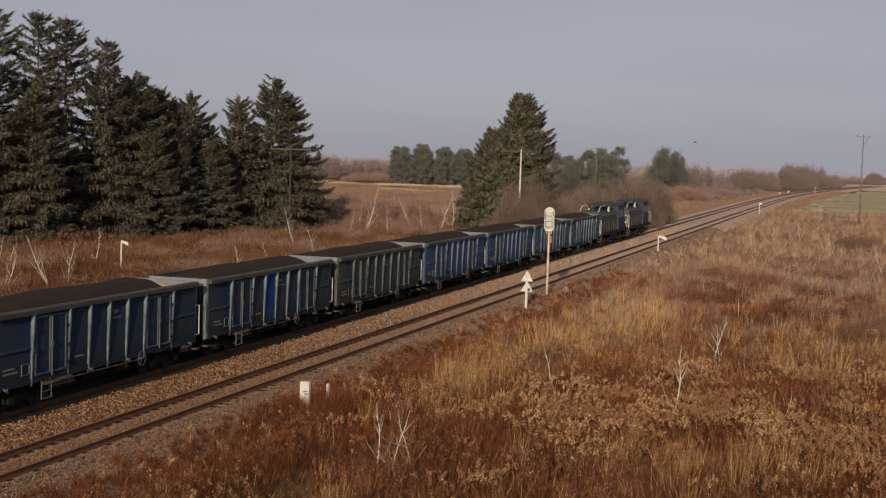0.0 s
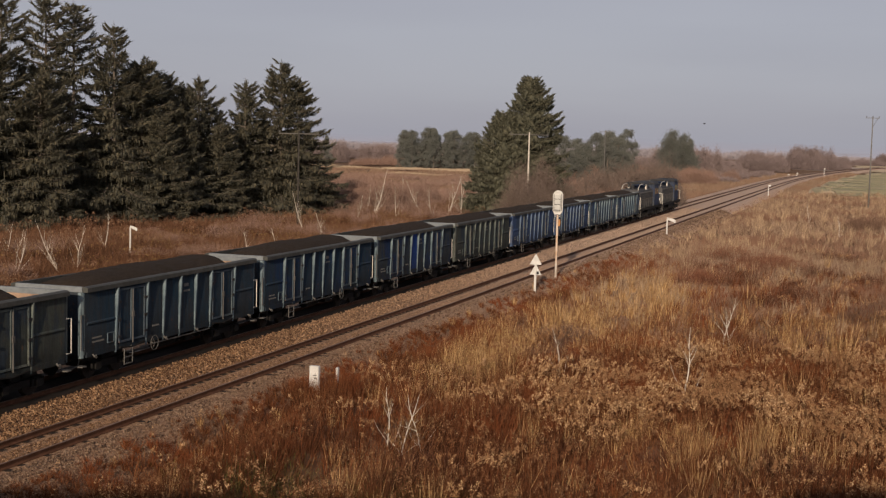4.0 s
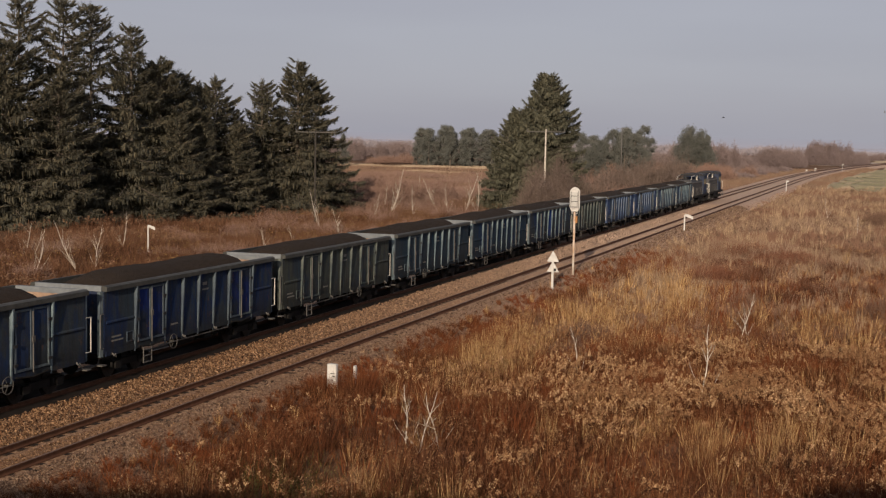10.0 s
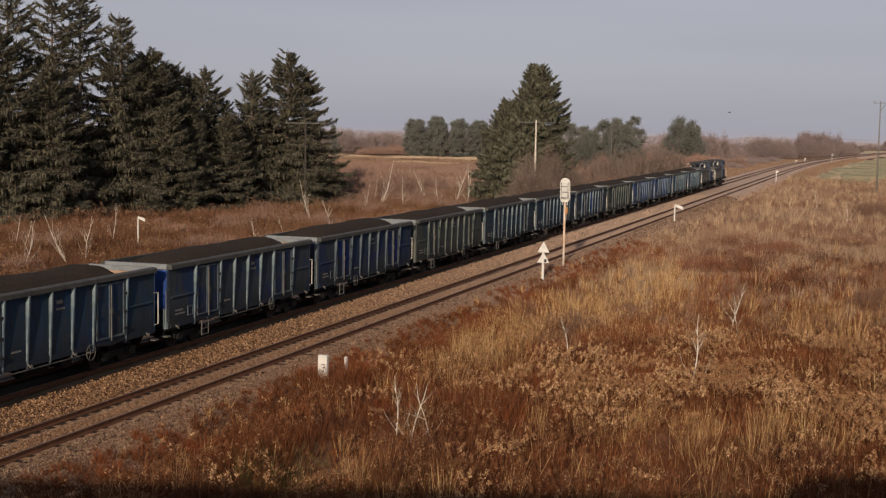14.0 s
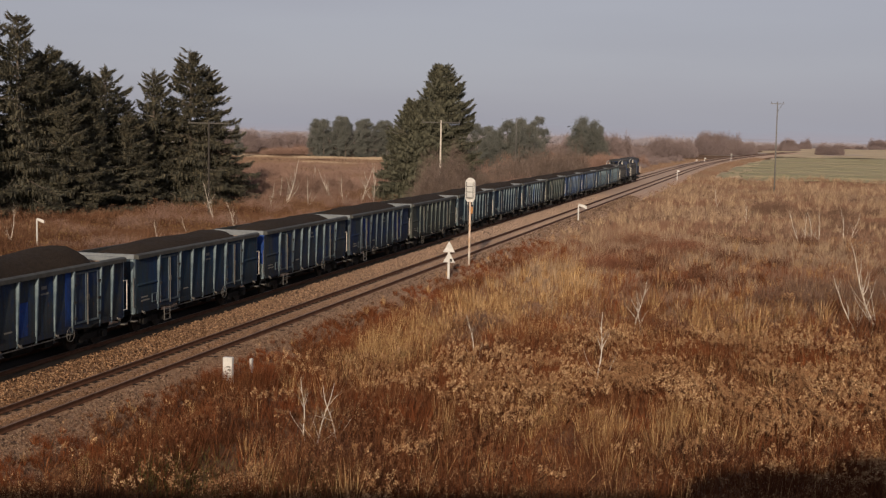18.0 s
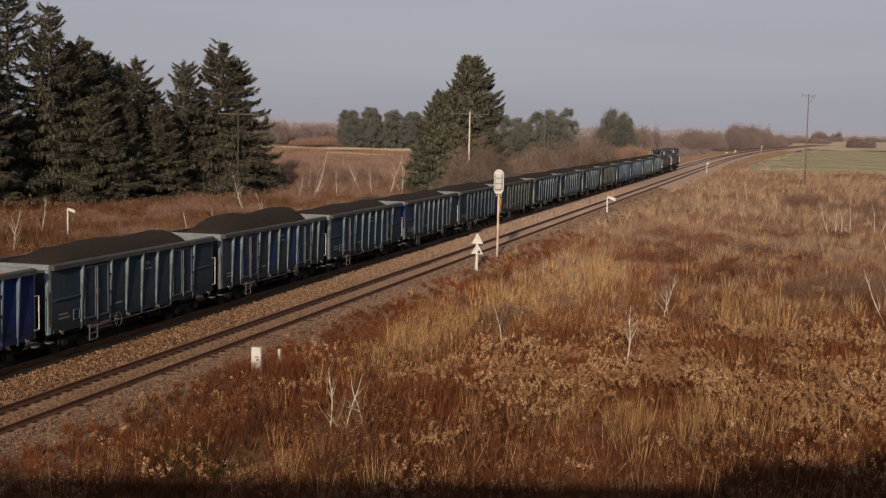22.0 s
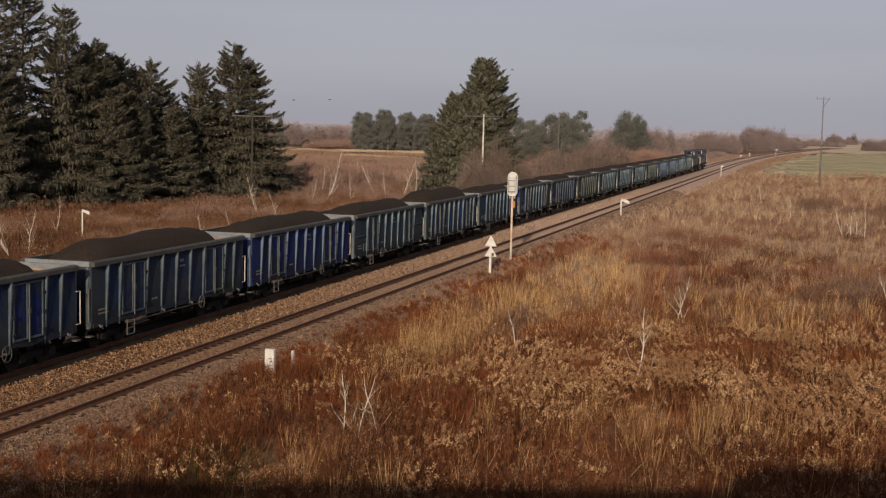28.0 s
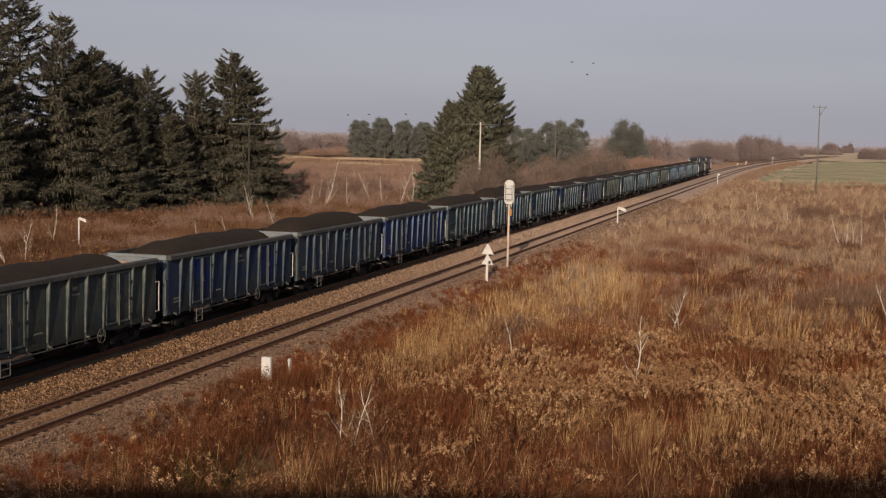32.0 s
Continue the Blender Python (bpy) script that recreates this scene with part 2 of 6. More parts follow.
STONE_GREY.colour(STONE_GREY.ramp(STONE_GREY.island(), [(0.0, (0.09, 0.053, 0.034)), (0.5, (0.19, 0.118, 0.075)), (1.0, (0.37, 0.255, 0.172))]))
STONE_GREY = STONE_GREY.m

EARTH = Nodes("dry_earth", 1.0, 0, 0.05)
_c = EARTH.ramp(EARTH.noise(0.09, 5, 0.6), [(0.3, (0.12, 0.068, 0.042)), (0.5, (0.17, 0.105, 0.066)), (0.7, (0.23, 0.155, 0.10))])
_c = EARTH.mix(EARTH.ramp(EARTH.noise(1.7, 6, 0.75), [(0.35, (0, 0, 0)), (0.7, (0.55, 0.55, 0.55))]), _c, (0.06, 0.03, 0.016))
EARTH.colour(_c).bump(EARTH.noise(2.2, 6, 0.8), 0.4, 0.06)
EARTH = EARTH.m
MEADOW = Nodes("pale_meadow", 1.0, 0, 0.05)
_c = MEADOW.ramp(MEADOW.noise(0.03, 4, 0.6, stretch=(0.35, 1.6, 1)), [(0.35, (0.25, 0.235, 0.14)), (0.55, (0.32, 0.28, 0.175)), (0.7, (0.39, 0.32, 0.21))])
_c = MEADOW.mix(MEADOW.ramp(MEADOW.noise(0.6, 5, 0.7), [(0.4, (0, 0, 0)), (0.7, (0.4, 0.4, 0.4))]), _c, (0.25, 0.21, 0.11))
MEADOW.colour(_c)
MEADOW = MEADOW.m
# lightened towards the sky, so the base colour carries haze
FAR_FIELD = plain("far_field", (0.36, 0.295, 0.25), 1.0, 0, 0.25, 0.02)
STRAW_FIELD = plain("straw_field", (0.44, 0.345, 0.225), 1.0, 0, 0.3, 0.05)

NEEDLE = leafy("spruce_needles", [(0, (0.066, 0.068, 0.058)), (0.6, (0.104, 0.098, 0.070)), (1, (0.150, 0.130, 0.086))], 0.85, sheen=0.1, thin=0.2)
NEEDLE_LIGHT = leafy("olive_needles", [(0, (0.088, 0.092, 0.070)), (0.6, (0.125, 0.124, 0.088)), (1, (0.17, 0.158, 0.108))], 0.85, sheen=0.1, thin=0.2)
# paler than the near needles: distance haze is put into the colour
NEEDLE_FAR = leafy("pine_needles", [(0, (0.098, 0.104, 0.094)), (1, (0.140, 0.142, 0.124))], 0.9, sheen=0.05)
STRAW = leafy("straw_grass", [(0, (0.14, 0.068, 0.029)), (0.5, (0.30, 0.172, 0.076)), (1, (0.60, 0.41, 0.205))], 0.8)
RUSSET = leafy("russet_stems", [(0, (0.040, 0.016, 0.009)), (0.6, (0.112, 0.043, 0.019)), (1, (0.26, 0.118, 0.052))], 0.85, (0.165, 0.052, 0.021), 0.16)
HEADS = leafy("seed_heads", [(0, (0.150, 0.075, 0.037)), (0.5, (0.32, 0.190, 0.100)), (1, (0.60, 0.41, 0.235))], 0.9, (0.21, 0.108, 0.053), 0.5)
FLUFF = leafy("brown_fluff", [(0, (0.085, 0.040, 0.020)), (0.6, (0.185, 0.100, 0.052)), (1, (0.34, 0.215, 0.12))], 0.9, (0.15, 0.066, 0.031), 0.3)
# scrub colour darkened to paint in the shade at the spruces' feet
SHADED_SCRUB = leafy("shaded_scrub", [(0, (0.030, 0.024, 0.020)), (0.6, (0.048, 0.038, 0.031)), (1, (0.075, 0.060, 0.050))], 0.95)
SHRUB = leafy("field_shrub", [(0, (0.105, 0.062, 0.044)), (0.6, (0.155, 0.094, 0.066)), (1, (0.22, 0.145, 0.105))], 0.95)
RED_BRUSH = leafy("red_brush", [(0, (0.10, 0.042, 0.026)), (0.6, (0.17, 0.075, 0.045)), (1, (0.25, 0.125, 0.078))], 0.95)
BRUSH = leafy("bare_brush", [(0, (0.155, 0.098, 0.078)), (0.6, (0.225, 0.148, 0.118)), (1, (0.31, 0.215, 0.175))], 0.95, (0.235, 0.150, 0.116), 0.05)
BRUSH_DARK = leafy("dark_brush", [(0, (0.095, 0.072, 0.060)), (0.6, (0.142, 0.106, 0.088)), (1, (0.21, 0.162, 0.136))], 0.95)
PALE_GRASS = leafy("pale_grass", [(0, (0.215, 0.200, 0.120)), (1, (0.30, 0.275, 0.170))], 0.9, (0.31, 0.270, 0.165), 0.03)
BANK = leafy("bank_stems", [(0, (0.040, 0.019, 0.011)), (0.6, (0.085, 0.040, 0.022)), (1, (0.165, 0.088, 0.050))], 0.9, (0.15, 0.080, 0.047), 0.05)
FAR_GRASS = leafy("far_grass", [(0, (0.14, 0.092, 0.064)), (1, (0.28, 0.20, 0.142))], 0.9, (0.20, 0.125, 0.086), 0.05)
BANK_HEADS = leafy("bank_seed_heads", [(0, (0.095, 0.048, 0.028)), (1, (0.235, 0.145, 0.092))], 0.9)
# far brush and horizon woods are greyed and lightened as painted haze
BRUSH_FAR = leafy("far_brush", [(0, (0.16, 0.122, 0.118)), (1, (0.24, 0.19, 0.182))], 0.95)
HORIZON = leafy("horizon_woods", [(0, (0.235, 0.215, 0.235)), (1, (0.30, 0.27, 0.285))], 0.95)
STUBBLE = leafy("pale_stubble", [(0, (0.30, 0.225, 0.155)), (1, (0.44, 0.35, 0.25))], 0.95)
YELLOW = leafy("yellow_leaves", [(0, (0.12, 0.066, 0.028)), (1, (0.26, 0.165, 0.07))], 0.85)
THATCH = leafy("low_thatch", [(0, (0.034, 0.015, 0.008)), (0.6, (0.094, 0.041, 0.020)), (1, (0.20, 0.105, 0.052))], 0.9, (0.135, 0.050, 0.022), 0.2)
ROUGH = leafy("rough_grass", [(0, (0.115, 0.070, 0.048)), (0.5, (0.220, 0.145, 0.100)), (1, (0.37, 0.272, 0.195))], 0.9, (0.190, 0.106, 0.072), 0.05)
ROUGH_PALE = leafy("rough_pale_grass", [(0, (0.20, 0.135, 0.085)), (1, (0.44, 0.32, 0.21))], 0.9)
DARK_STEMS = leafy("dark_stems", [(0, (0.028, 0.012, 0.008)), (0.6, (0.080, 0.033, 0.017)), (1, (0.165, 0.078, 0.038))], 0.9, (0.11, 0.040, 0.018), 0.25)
BRAMBLE = leafy("bramble", [(0, (0.045, 0.019, 0.012)), (0.6, (0.098, 0.044, 0.026)), (1, (0.18, 0.092, 0.054))], 0.9)
GREEN = leafy("green_grass", [(0, (0.055, 0.052, 0.018)), (1, (0.14, 0.12, 0.04))], 0.8)

# ---------------------------------------------------------------- mesh tools


def box(bm, x0, x1, y0, y1, z0, z1):
    v = [bm.verts.new((x, y, z)) for x in (x0, x1) for y in (y0, y1) for z in (z0, z1)]
    for f in ((0, 1, 3, 2), (4, 6, 7, 5), (0, 4, 5, 1), (2, 3, 7, 6), (0, 2, 6, 4), (1, 5, 7, 3)):
        bm.faces.new([v[i] for i in f])


def prism(bm, outline, axis, a, b):
    """Pull an outline of (u, v) pairs along an axis from a to b."""
    def at(u, v, w):
        return {"x": (w, u, v), "y": (u, w, v), "z": (u, v, w)}[axis]
    lo = [bm.verts.new(at(u, v, a)) for u, v in outline]
    hi = [bm.verts.new(at(u, v, b)) for u, v in outline]
    n = len(lo)
    for i in range(n):
        bm.faces.new((lo[i], lo[(i + 1) % n], hi[(i + 1) % n], hi[i]))
    bm.faces.new(lo[::-1])
    bm.faces.new(hi)


def tube(bm, pts, r, n=6, r1=None):
    """A round bar along points, tapering from r to r1."""
    pts = [Vector(p) for p in pts]
    rings = []
    for i, p in enumerate(pts):
        d = (pts[min(i + 1, len(pts) - 1)] - pts[max(i - 1, 0)]).normalized()
        u = d.cross((0.31, 0.17, 0.93) if abs(d.z) < 0.9 else (1, 0, 0)).normalized()
        w = d.cross(u)
        k = r if r1 is None else r + (r1 - r) * i / (len(pts) - 1)
        rings.append([bm.verts.new(p + u * k * math.cos(a) + w * k * math.sin(a)) for a in (math.tau * j / n for j in range(n))])
    for a, b in zip(rings, rings[1:]):
        for j in range(n):
            bm.faces.new((a[j], a[(j + 1) % n], b[(j + 1) % n], b[j]))
    bm.faces.new(rings[0][::-1])
    bm.faces.new(rings[-1])


def disc(bm, c, axis, r, w, n=20):
    a = Vector({"x": (1, 0, 0), "y": (0, 1, 0), "z": (0, 0, 1)}[axis]) * w / 2
    tube(bm, [Vector(c) - a, Vector(c) + a], r, n)


def ring(bm, c, axis, r, t, n=18):
    u, v = {"x": ((0, 1, 0), (0, 0, 1)), "y": ((1, 0, 0), (0, 0, 1)), "z": ((1, 0, 0), (0, 1, 0))}[axis]
    pts = [Vector(c) + Vector(u) * r * math.cos(math.tau * i / n) + Vector(v) * r * math.sin(math.tau * i / n) for i in range(n + 1)]
    tube(bm, pts, t, 5)


def mesh_of(name, bm, material, smooth=False, bevel=0.0):
    if bevel:
        bmesh.ops.bevel(bm, geom=list(bm.edges), offset=bevel, segments=1, affect="EDGES")
    bmesh.ops.recalc_face_normals(bm, faces=bm.faces)
    me = bpy.data.meshes.new(name)
    bm.to_mesh(me)
    bm.free()
    me.materials.append(material)
    if smooth:
        me.polygons.foreach_set("use_smooth", [True] * len(me.polygons))
    return me


def part(name, bm, material, parent=None, label="", smooth=False, bevel=0.0):
    ob = new(name, mesh_of(name, bm, material, smooth, bevel))
    ob.parent = parent
    return tagged(ob, label)


def tris(name, verts, material, k=3):
    """One mesh from an array of loose triangles or quads, (n, k, 3)."""
    verts = np.asarray(verts, dtype=np.float32)
    n = len(verts)
    me = bpy.data.meshes.new(name)
    me.vertices.add(n * k)
    me.vertices.foreach_set("co", verts.reshape(-1))
    me.loops.add(n * k)
    me.loops.foreach_set("vertex_index", np.arange(n * k, dtype=np.int32))
    me.polygons.add(n)
    me.polygons.foreach_set("loop_start", np.arange(n, dtype=np.int32) * k)
    me.update(calc_edges=True)
    me.materials.append(material)
    return me


def thing(name, label, category, group="", at=None):
    ob = tagged(new(name), label, category, group)
    if at is not None:
        ob.matrix_basis = at
    return ob


RNG = np.random.default_rng(7)

# ---------------------------------------------------------------- ground
TRACK_R, TRACK_L = -21.96, -26.8      # track centres
END_STRAIGHT = 330.0


def bend(y):
    """How far the line has swung to the right at y."""
    return 0.00016 * max(0.0, y - END_STRAIGHT) ** 2


def bend_np(y):
    return 0.00016 * np.maximum(0.0, y - END_STRAIGHT) ** 2


def lumps(x, y):
    return (0.35 * np.sin(x * 0.11 + 0.6) * np.cos(y * 0.083) + 0.22 * np.sin(x * 0.27 + y * 0.19)
            + 0.12 * np.sin(x * 0.71 - y * 0.53 + 1.3))


def ground_z(x, y):
    x, y = np.asarray(x, float), np.asarray(y, float)
    u = x - bend_np(y)
    side = np.clip((np.abs(u + 24.4) - 5.4) / 2.6, 0, 1)
    base = -0.75 + side * (-0.35 + 0.6 * lumps(x, y) * np.clip(side, 0, 1))
    ditch = np.exp(-((u + 14.6) / 1.1) ** 2) * np.clip((42 - y) / 8, 0, 1)
    base = base - 0.9 * ditch
    bank = np.clip((-u - 44) / 16, 0, 1)
    base = base + bank * bank * (3 - 2 * bank) * 0.05
    far = np.clip((y - 350) / 900, 0, 1)
    return base - 0.6 * far


SHOULDER = ((-31.3, -1.1), (-30.0, -0.28), (-28.6, -0.20), (-25.0, -0.20), (-24.2, -0.10), (-23.5, -0.17), (-22.98, -0.172), (-22.74, -0.185), (-22.64, -0.215), (-22.50, -0.215), (-22.40, -0.166),
            (-21.55, -0.168), (-21.36, -0.18), (-21.05, -0.18), (-20.9, -0.172), (-20.5, -0.19), (-19.7, -0.30), (-18.0, -1.2))


def top_z(x, y):
    """The ground or, where it lies higher, the ballast."""
    u = np.asarray(x, float) - bend_np(np.asarray(y, float))
    bed = np.interp(u, [a for a, _ in SHOULDER], [b for _, b in SHOULDER], left=-9, right=-9)
    return np.maximum(ground_z(x, y), bed)


def build_ground():
    xs = np.unique(np.concatenate([np.arange(-110, 40, 1.0), -110 - np.geomspace(4, 3500, 36), 40 + np.geomspace(4, 3500, 36)]))
    ys = np.unique(np.concatenate([-np.geomspace(4, 1500, 22)[::-1], np.arange(0, 170, 1.4), 170 + np.geomspace(2, 4200, 70)]))
    gx, gy = np.meshgrid(xs, ys)
    co = np.stack([gx, gy, ground_z(gx, gy)], -1).reshape(-1, 3)
    w, h = len(xs), len(ys)
    i = (np.arange(h - 1)[:, None] * w + np.arange(w - 1)).reshape(-1)
    me = bpy.data.meshes.new("ground")
    me.from_pydata(co.tolist(), [], np.stack([i, i + 1, i + w + 1, i + w], 1).tolist())
    me.materials.append(EARTH)
    me.polygons.foreach_set("use_smooth", [True] * len(me.polygons))
    return tagged(new("ground", me), "rough brown autumn wasteland with dry earth", "ground", kind="structure")


build_ground()


def strip(name, material, label, section, ys, category="ground", kind="structure"):
    """A closed profile of (x, z) swept along the line with its far bend."""
    bm = bmesh.new()
    rows = [[bm.verts.new((x + bend(y), y, z)) for x, z in section] for y in ys]
    for a, b in zip(rows, rows[1:]):
        for j in range(len(section) - 1):
            bm.faces.new((a[j], a[j + 1], b[j + 1], b[j]))
    ob = part(name, bm, material, None, label)
    return tagged(ob, category=category, kind=kind)


LONG = list(np.arange(6, 331, 9.0)) + list(np.arange(339, 760, 12.0))
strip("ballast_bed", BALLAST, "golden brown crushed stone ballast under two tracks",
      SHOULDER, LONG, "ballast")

# near-black strip paints the train's shade onto the ballast beneath it
TRAIN_SHADE = plain("shaded_ballast", (0.020, 0.015, 0.012), 0.95, 0, 0.4, 4)
strip("sooty_bed", TRAIN_SHADE, "ballast under the laden track, darkened as the train's shade",
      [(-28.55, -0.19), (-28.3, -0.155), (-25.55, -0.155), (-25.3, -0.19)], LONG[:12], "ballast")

# pale fields beyond the wasteland
def sheet(name, material, label, x0, x1, y0, y1, lift, nx=24, ny=20, skew=0.0):
    bm = bmesh.new()
    g = [[None] * (nx + 1) for _ in range(ny + 1)]
    for j in range(ny + 1):
        for i in range(nx + 1):
            y = y0 + (y1 - y0) * j / ny
            x = x0 + (x1 - x0) * i / nx + skew * float(bend_np(y)) + 1.5 * math.sin(y * 0.09 + i)
            g[j][i] = bm.verts.new((x, y + 2.5 * math.sin(x * 0.07), float(ground_z(x, y)) + lift))
    for j in range(ny):
        for i in range(nx):
            bm.faces.new((g[j][i], g[j][i + 1], g[j + 1][i + 1], g[j + 1][i]))
    return tagged(part(name, bm, material, None, label, smooth=True), category="field", kind="structure")


sheet("field_green", MEADOW, "pale green winter meadow beyond the rough grass", -13.0, 260, 290, 636, 0.28, nx=40, skew=1.0)
sheet("field_margin", STRAW_FIELD, "pale straw verge along the meadow", -15.2, -9.0, 284, 760, 0.20, nx=6, ny=40, skew=1.0)
sheet("field_straw", STRAW_FIELD, "pale straw stubble strip at the far meadow's edge", -12, 300, 640, 1150, 0.42)
sheet("field_far", FAR_FIELD, "hazy beige fallow land reaching the horizon", -3400, 3400, 660, 4350, 0.12, nx=60, ny=40)
sheet("bare_patch", STRAW_FIELD, "pale bare patch beside the line", -61, -43, 270, 312, 0.3, nx=8, ny=10)

# ---------------------------------------------------------------- the train
PITCH = 14.04                          # metres from coupling to coupling
SIDE = 1.54                            # half the width over the ribs


def head_at(t):
    """Where the first wagon's front coupling is at t seconds."""
    return 132.3 + 4.58 * t + 0.0077 * t * t


def wagon(look_of, ribs, doors, rim, heap, split, wheel_y):
    """A four-axle open coal wagon; y = 0 at its rear coupling, x to the right, z from the rail."""
    label = {"slate": "slate grey open coal wagon, dusty and heaped with coal", "teal": "dull teal open coal wagon loaded with black coal",
             "olive": "grey olive open coal wagon loaded with black coal", "mixed": "patched grey and navy open coal wagon full of coal",
             "blue": "bright blue open coal wagon heaped with black coal", "royal": "deep royal blue open coal wagon heaped with black coal", "navy": "dark navy open coal wagon loaded with coal",
             "pale": "pale blue-grey open coal wagon loaded with coal", "grimy": "grimy dark slate open coal wagon heaped with coal"}[look_of]
    w = thing("coal_wagon", label, "freight wagon", "wagons of the coal train")
    body = PAINTS[look_of]
    y0, y1, zb, zt = 0.55, 13.49, 1.02, 3.20
    at = [2.50, 4.55, 5.80, 7.02, 8.25, 9.50, 11.55]
    if split:
        at = [1.55] + at + [12.50]
    # side walls, floor and ends
    for s, side in ((1, "right"), (-1, "left")):
        bm = bmesh.new()
        box(bm, s * 1.36, s * 1.41, y0, y1, zb, zt)
        part("side_wall", bm, body, w)
        bm = bmesh.new()
        box(bm, s * 1.34, s * 1.352, y0 + 0.06, y1 - 0.06, 1.3, zt)
        part("side_lining", bm, INNER, w, "rusty inner lining")
        bm = bmesh.new()
        prism(bm, [(s * 1.33, zt - 0.02), (s * SIDE, zt - 0.02), (s * SIDE, zt + 0.13), (s * 1.44, zt + 0.17), (s * 1.33, zt + 0.17)], "y", y0 - 0.02, y1 + 0.02)
        part("top_rim", bm, rim, w, "dusty steel top rim")
        bm = bmesh.new()
        box(bm, s * 1.28, s * 1.43, y0 + 0.1, y1 - 0.1, zb - 0.10, zb + 0.09)
        part("side_sill", bm, body, w)
        rib_me = None
        for y in at:
            bm = bmesh.new()
            prism(bm, [(s * 1.412, -0.055), (s * SIDE, -0.035), (s * SIDE, 0.035), (s * 1.412, 0.055)], "z", zb - 0.16, zt - 0.022)
            for v in bm.verts:
                if v.co.z < zb and abs(v.co.x) > 1.45:
                    v.co.x = s * 1.43
            if rib_me is None:
                rib_me = mesh_of("rib", bm, ribs)
            else:
                bm.free()
            r = new("rib", rib_me)
            r.parent, r.location = w, (0, y, 0)
        # double doors with bars, latches and hinges
        for a, b in ((2.60, 4.45), (9.60, 11.45)):
            mid = (a + b) / 2
            for p, q in ((a + 0.04, mid - 0.02), (mid + 0.02, b - 0.04)):
                bm = bmesh.new()
                box(bm, s * 1.412, s * 1.435, p, q, zb + 0.14, zt - 0.10)
                leaf = part("door", bm, doors, w)
                bm = bmesh.new()
                edge = q if p < mid - 0.5 else p
                for u in (p, q - 0.07):
                    box(bm, s * 1.437, s * 1.475, u, u + 0.07, zb + 0.14, zt - 0.10)
                box(bm, s * 1.437, s * 1.468, p + 0.072, q - 0.072, zt - 0.17, zt - 0.10)
                box(bm, s * 1.437, s * 1.468, p + 0.072, q - 0.072, zb + 0.14, zb + 0.21)
                part("door_frame", bm, RIB_DULL if look_of != "olive" else RIB_OLIVE, leaf)
                hy = p if p < mid - 0.5 else q
                for z in (1.35, 1.95, 2.6):
                    bm = bmesh.new()
                    box(bm, s * 1.478, s * 1.51, hy - 0.09, hy + 0.09, z, z + 0.09)
                    part("hinge", bm, DARK, leaf)
            bm = bmesh.new()
            tube(bm, [(s * 1.49, mid, zb + 0.05), (s * 1.49, mid, zt - 0.2)], 0.022)
            box(bm, s * 1.478, s * 1.53, mid - 0.06, mid + 0.06, 2.02, 2.22)
            part("latch_bar", bm, DULL, w)
            bm = bmesh.new()
            tube(bm, [(s * 1.46, a + 0.1, zb - 0.02), (s * 1.49, mid, zb - 0.10), (s * 1.46, b - 0.1, zb - 0.02)], 0.03)
            part("latch_beam", bm, CHASSIS, w)
        # stiffeners of the end panels
        if not split:
            for a, b in ((y0 + 0.12, 2.42), (11.63, y1 - 0.12)):
                bm = bmesh.new()
                prism(bm, [(s * 1.412, 2.02), (s * 1.455, 2.06), (s * 1.455, 2.10), (s * 1.412, 2.14)], "y", a, b)
                part("stiffener", bm, body, w)
            bm = bmesh.new()
            for u in (1.95, 2.36):
                box(bm, s * 1.412, s * 1.44, u, u + 0.03, 1.25, 1.62)
            for z in (1.25, 1.59):
                box(bm, s * 1.412, s * 1.44, 1.982, 2.358, z, z + 0.03)
            part("label_frame", bm, ribs, w)
        # faded markings: plain bars
        for ya, za, hgt, wid in ((7.4, 2.72, 0.12, 0.34), (7.36, 2.52, 0.07, 0.5), (1.0, 1.52, 0.06, 0.6), (1.0, 1.38, 0.06, 0.75), (5.0, 1.45, 0.06, 0.5)):
            bm = bmesh.new()
            box(bm, s * 1.412, s * 1.416, ya, ya + wid, za, za + hgt)
            part("marking", bm, LETTER, w)
        # ladders, handwheel, tie-down hooks, steps
        for yl in (2.95,):
            bm = bmesh.new()
            for u in (yl, yl + 0.55):
                tube(bm, [(s * 1.40, u, zb - 0.04), (s * 1.49, u, zb - 0.12), (s * 1.49, u, 0.34)], 0.02)
            for z in (0.36, 0.60, 0.82):
                tube(bm, [(s * 1.49, yl, z), (s * 1.49, yl + 0.55, z)], 0.02)
            part("step_ladder", bm, DULL, w)
        bm = bmesh.new()
        c = (s * 1.52, wheel_y, 0.86)
        ring(bm, c, "x", 0.27, 0.012)
        for a in range(3):
            d = Vector((0, math.cos(a * 2.094), math.sin(a * 2.094))) * 0.27
            tube(bm, [c, Vector(c) + d], 0.008, 4)
        tube(bm, [(s * 1.28, wheel_y, 0.86), c], 0.025)
        part("brake_handwheel", bm, DULL, w, "round brake handwheel")
        for y in (1.0, 5.8, 8.25, 12.9):
            bm = bmesh.new()
            tube(bm, [(s * 1.44, y, zb - 0.02), (s * 1.52, y, zb - 0.10), (s * 1.52, y + 0.12, zb - 0.16), (s * 1.46, y + 0.14, zb - 0.06)], 0.03, 5)
            part("rope_hook", bm, DULL, w)
        for e, ye in ((-1, y0), (1, y1)):
            bm = bmesh.new()
            x, out = s * 1.40, 0.32 if e > 0 else 0.20
            tube(bm, [(x, ye, 2.40), (x, ye + e * out, 2.40), (x, ye + e * out, 1.22), (x, ye, 1.22)], 0.020)
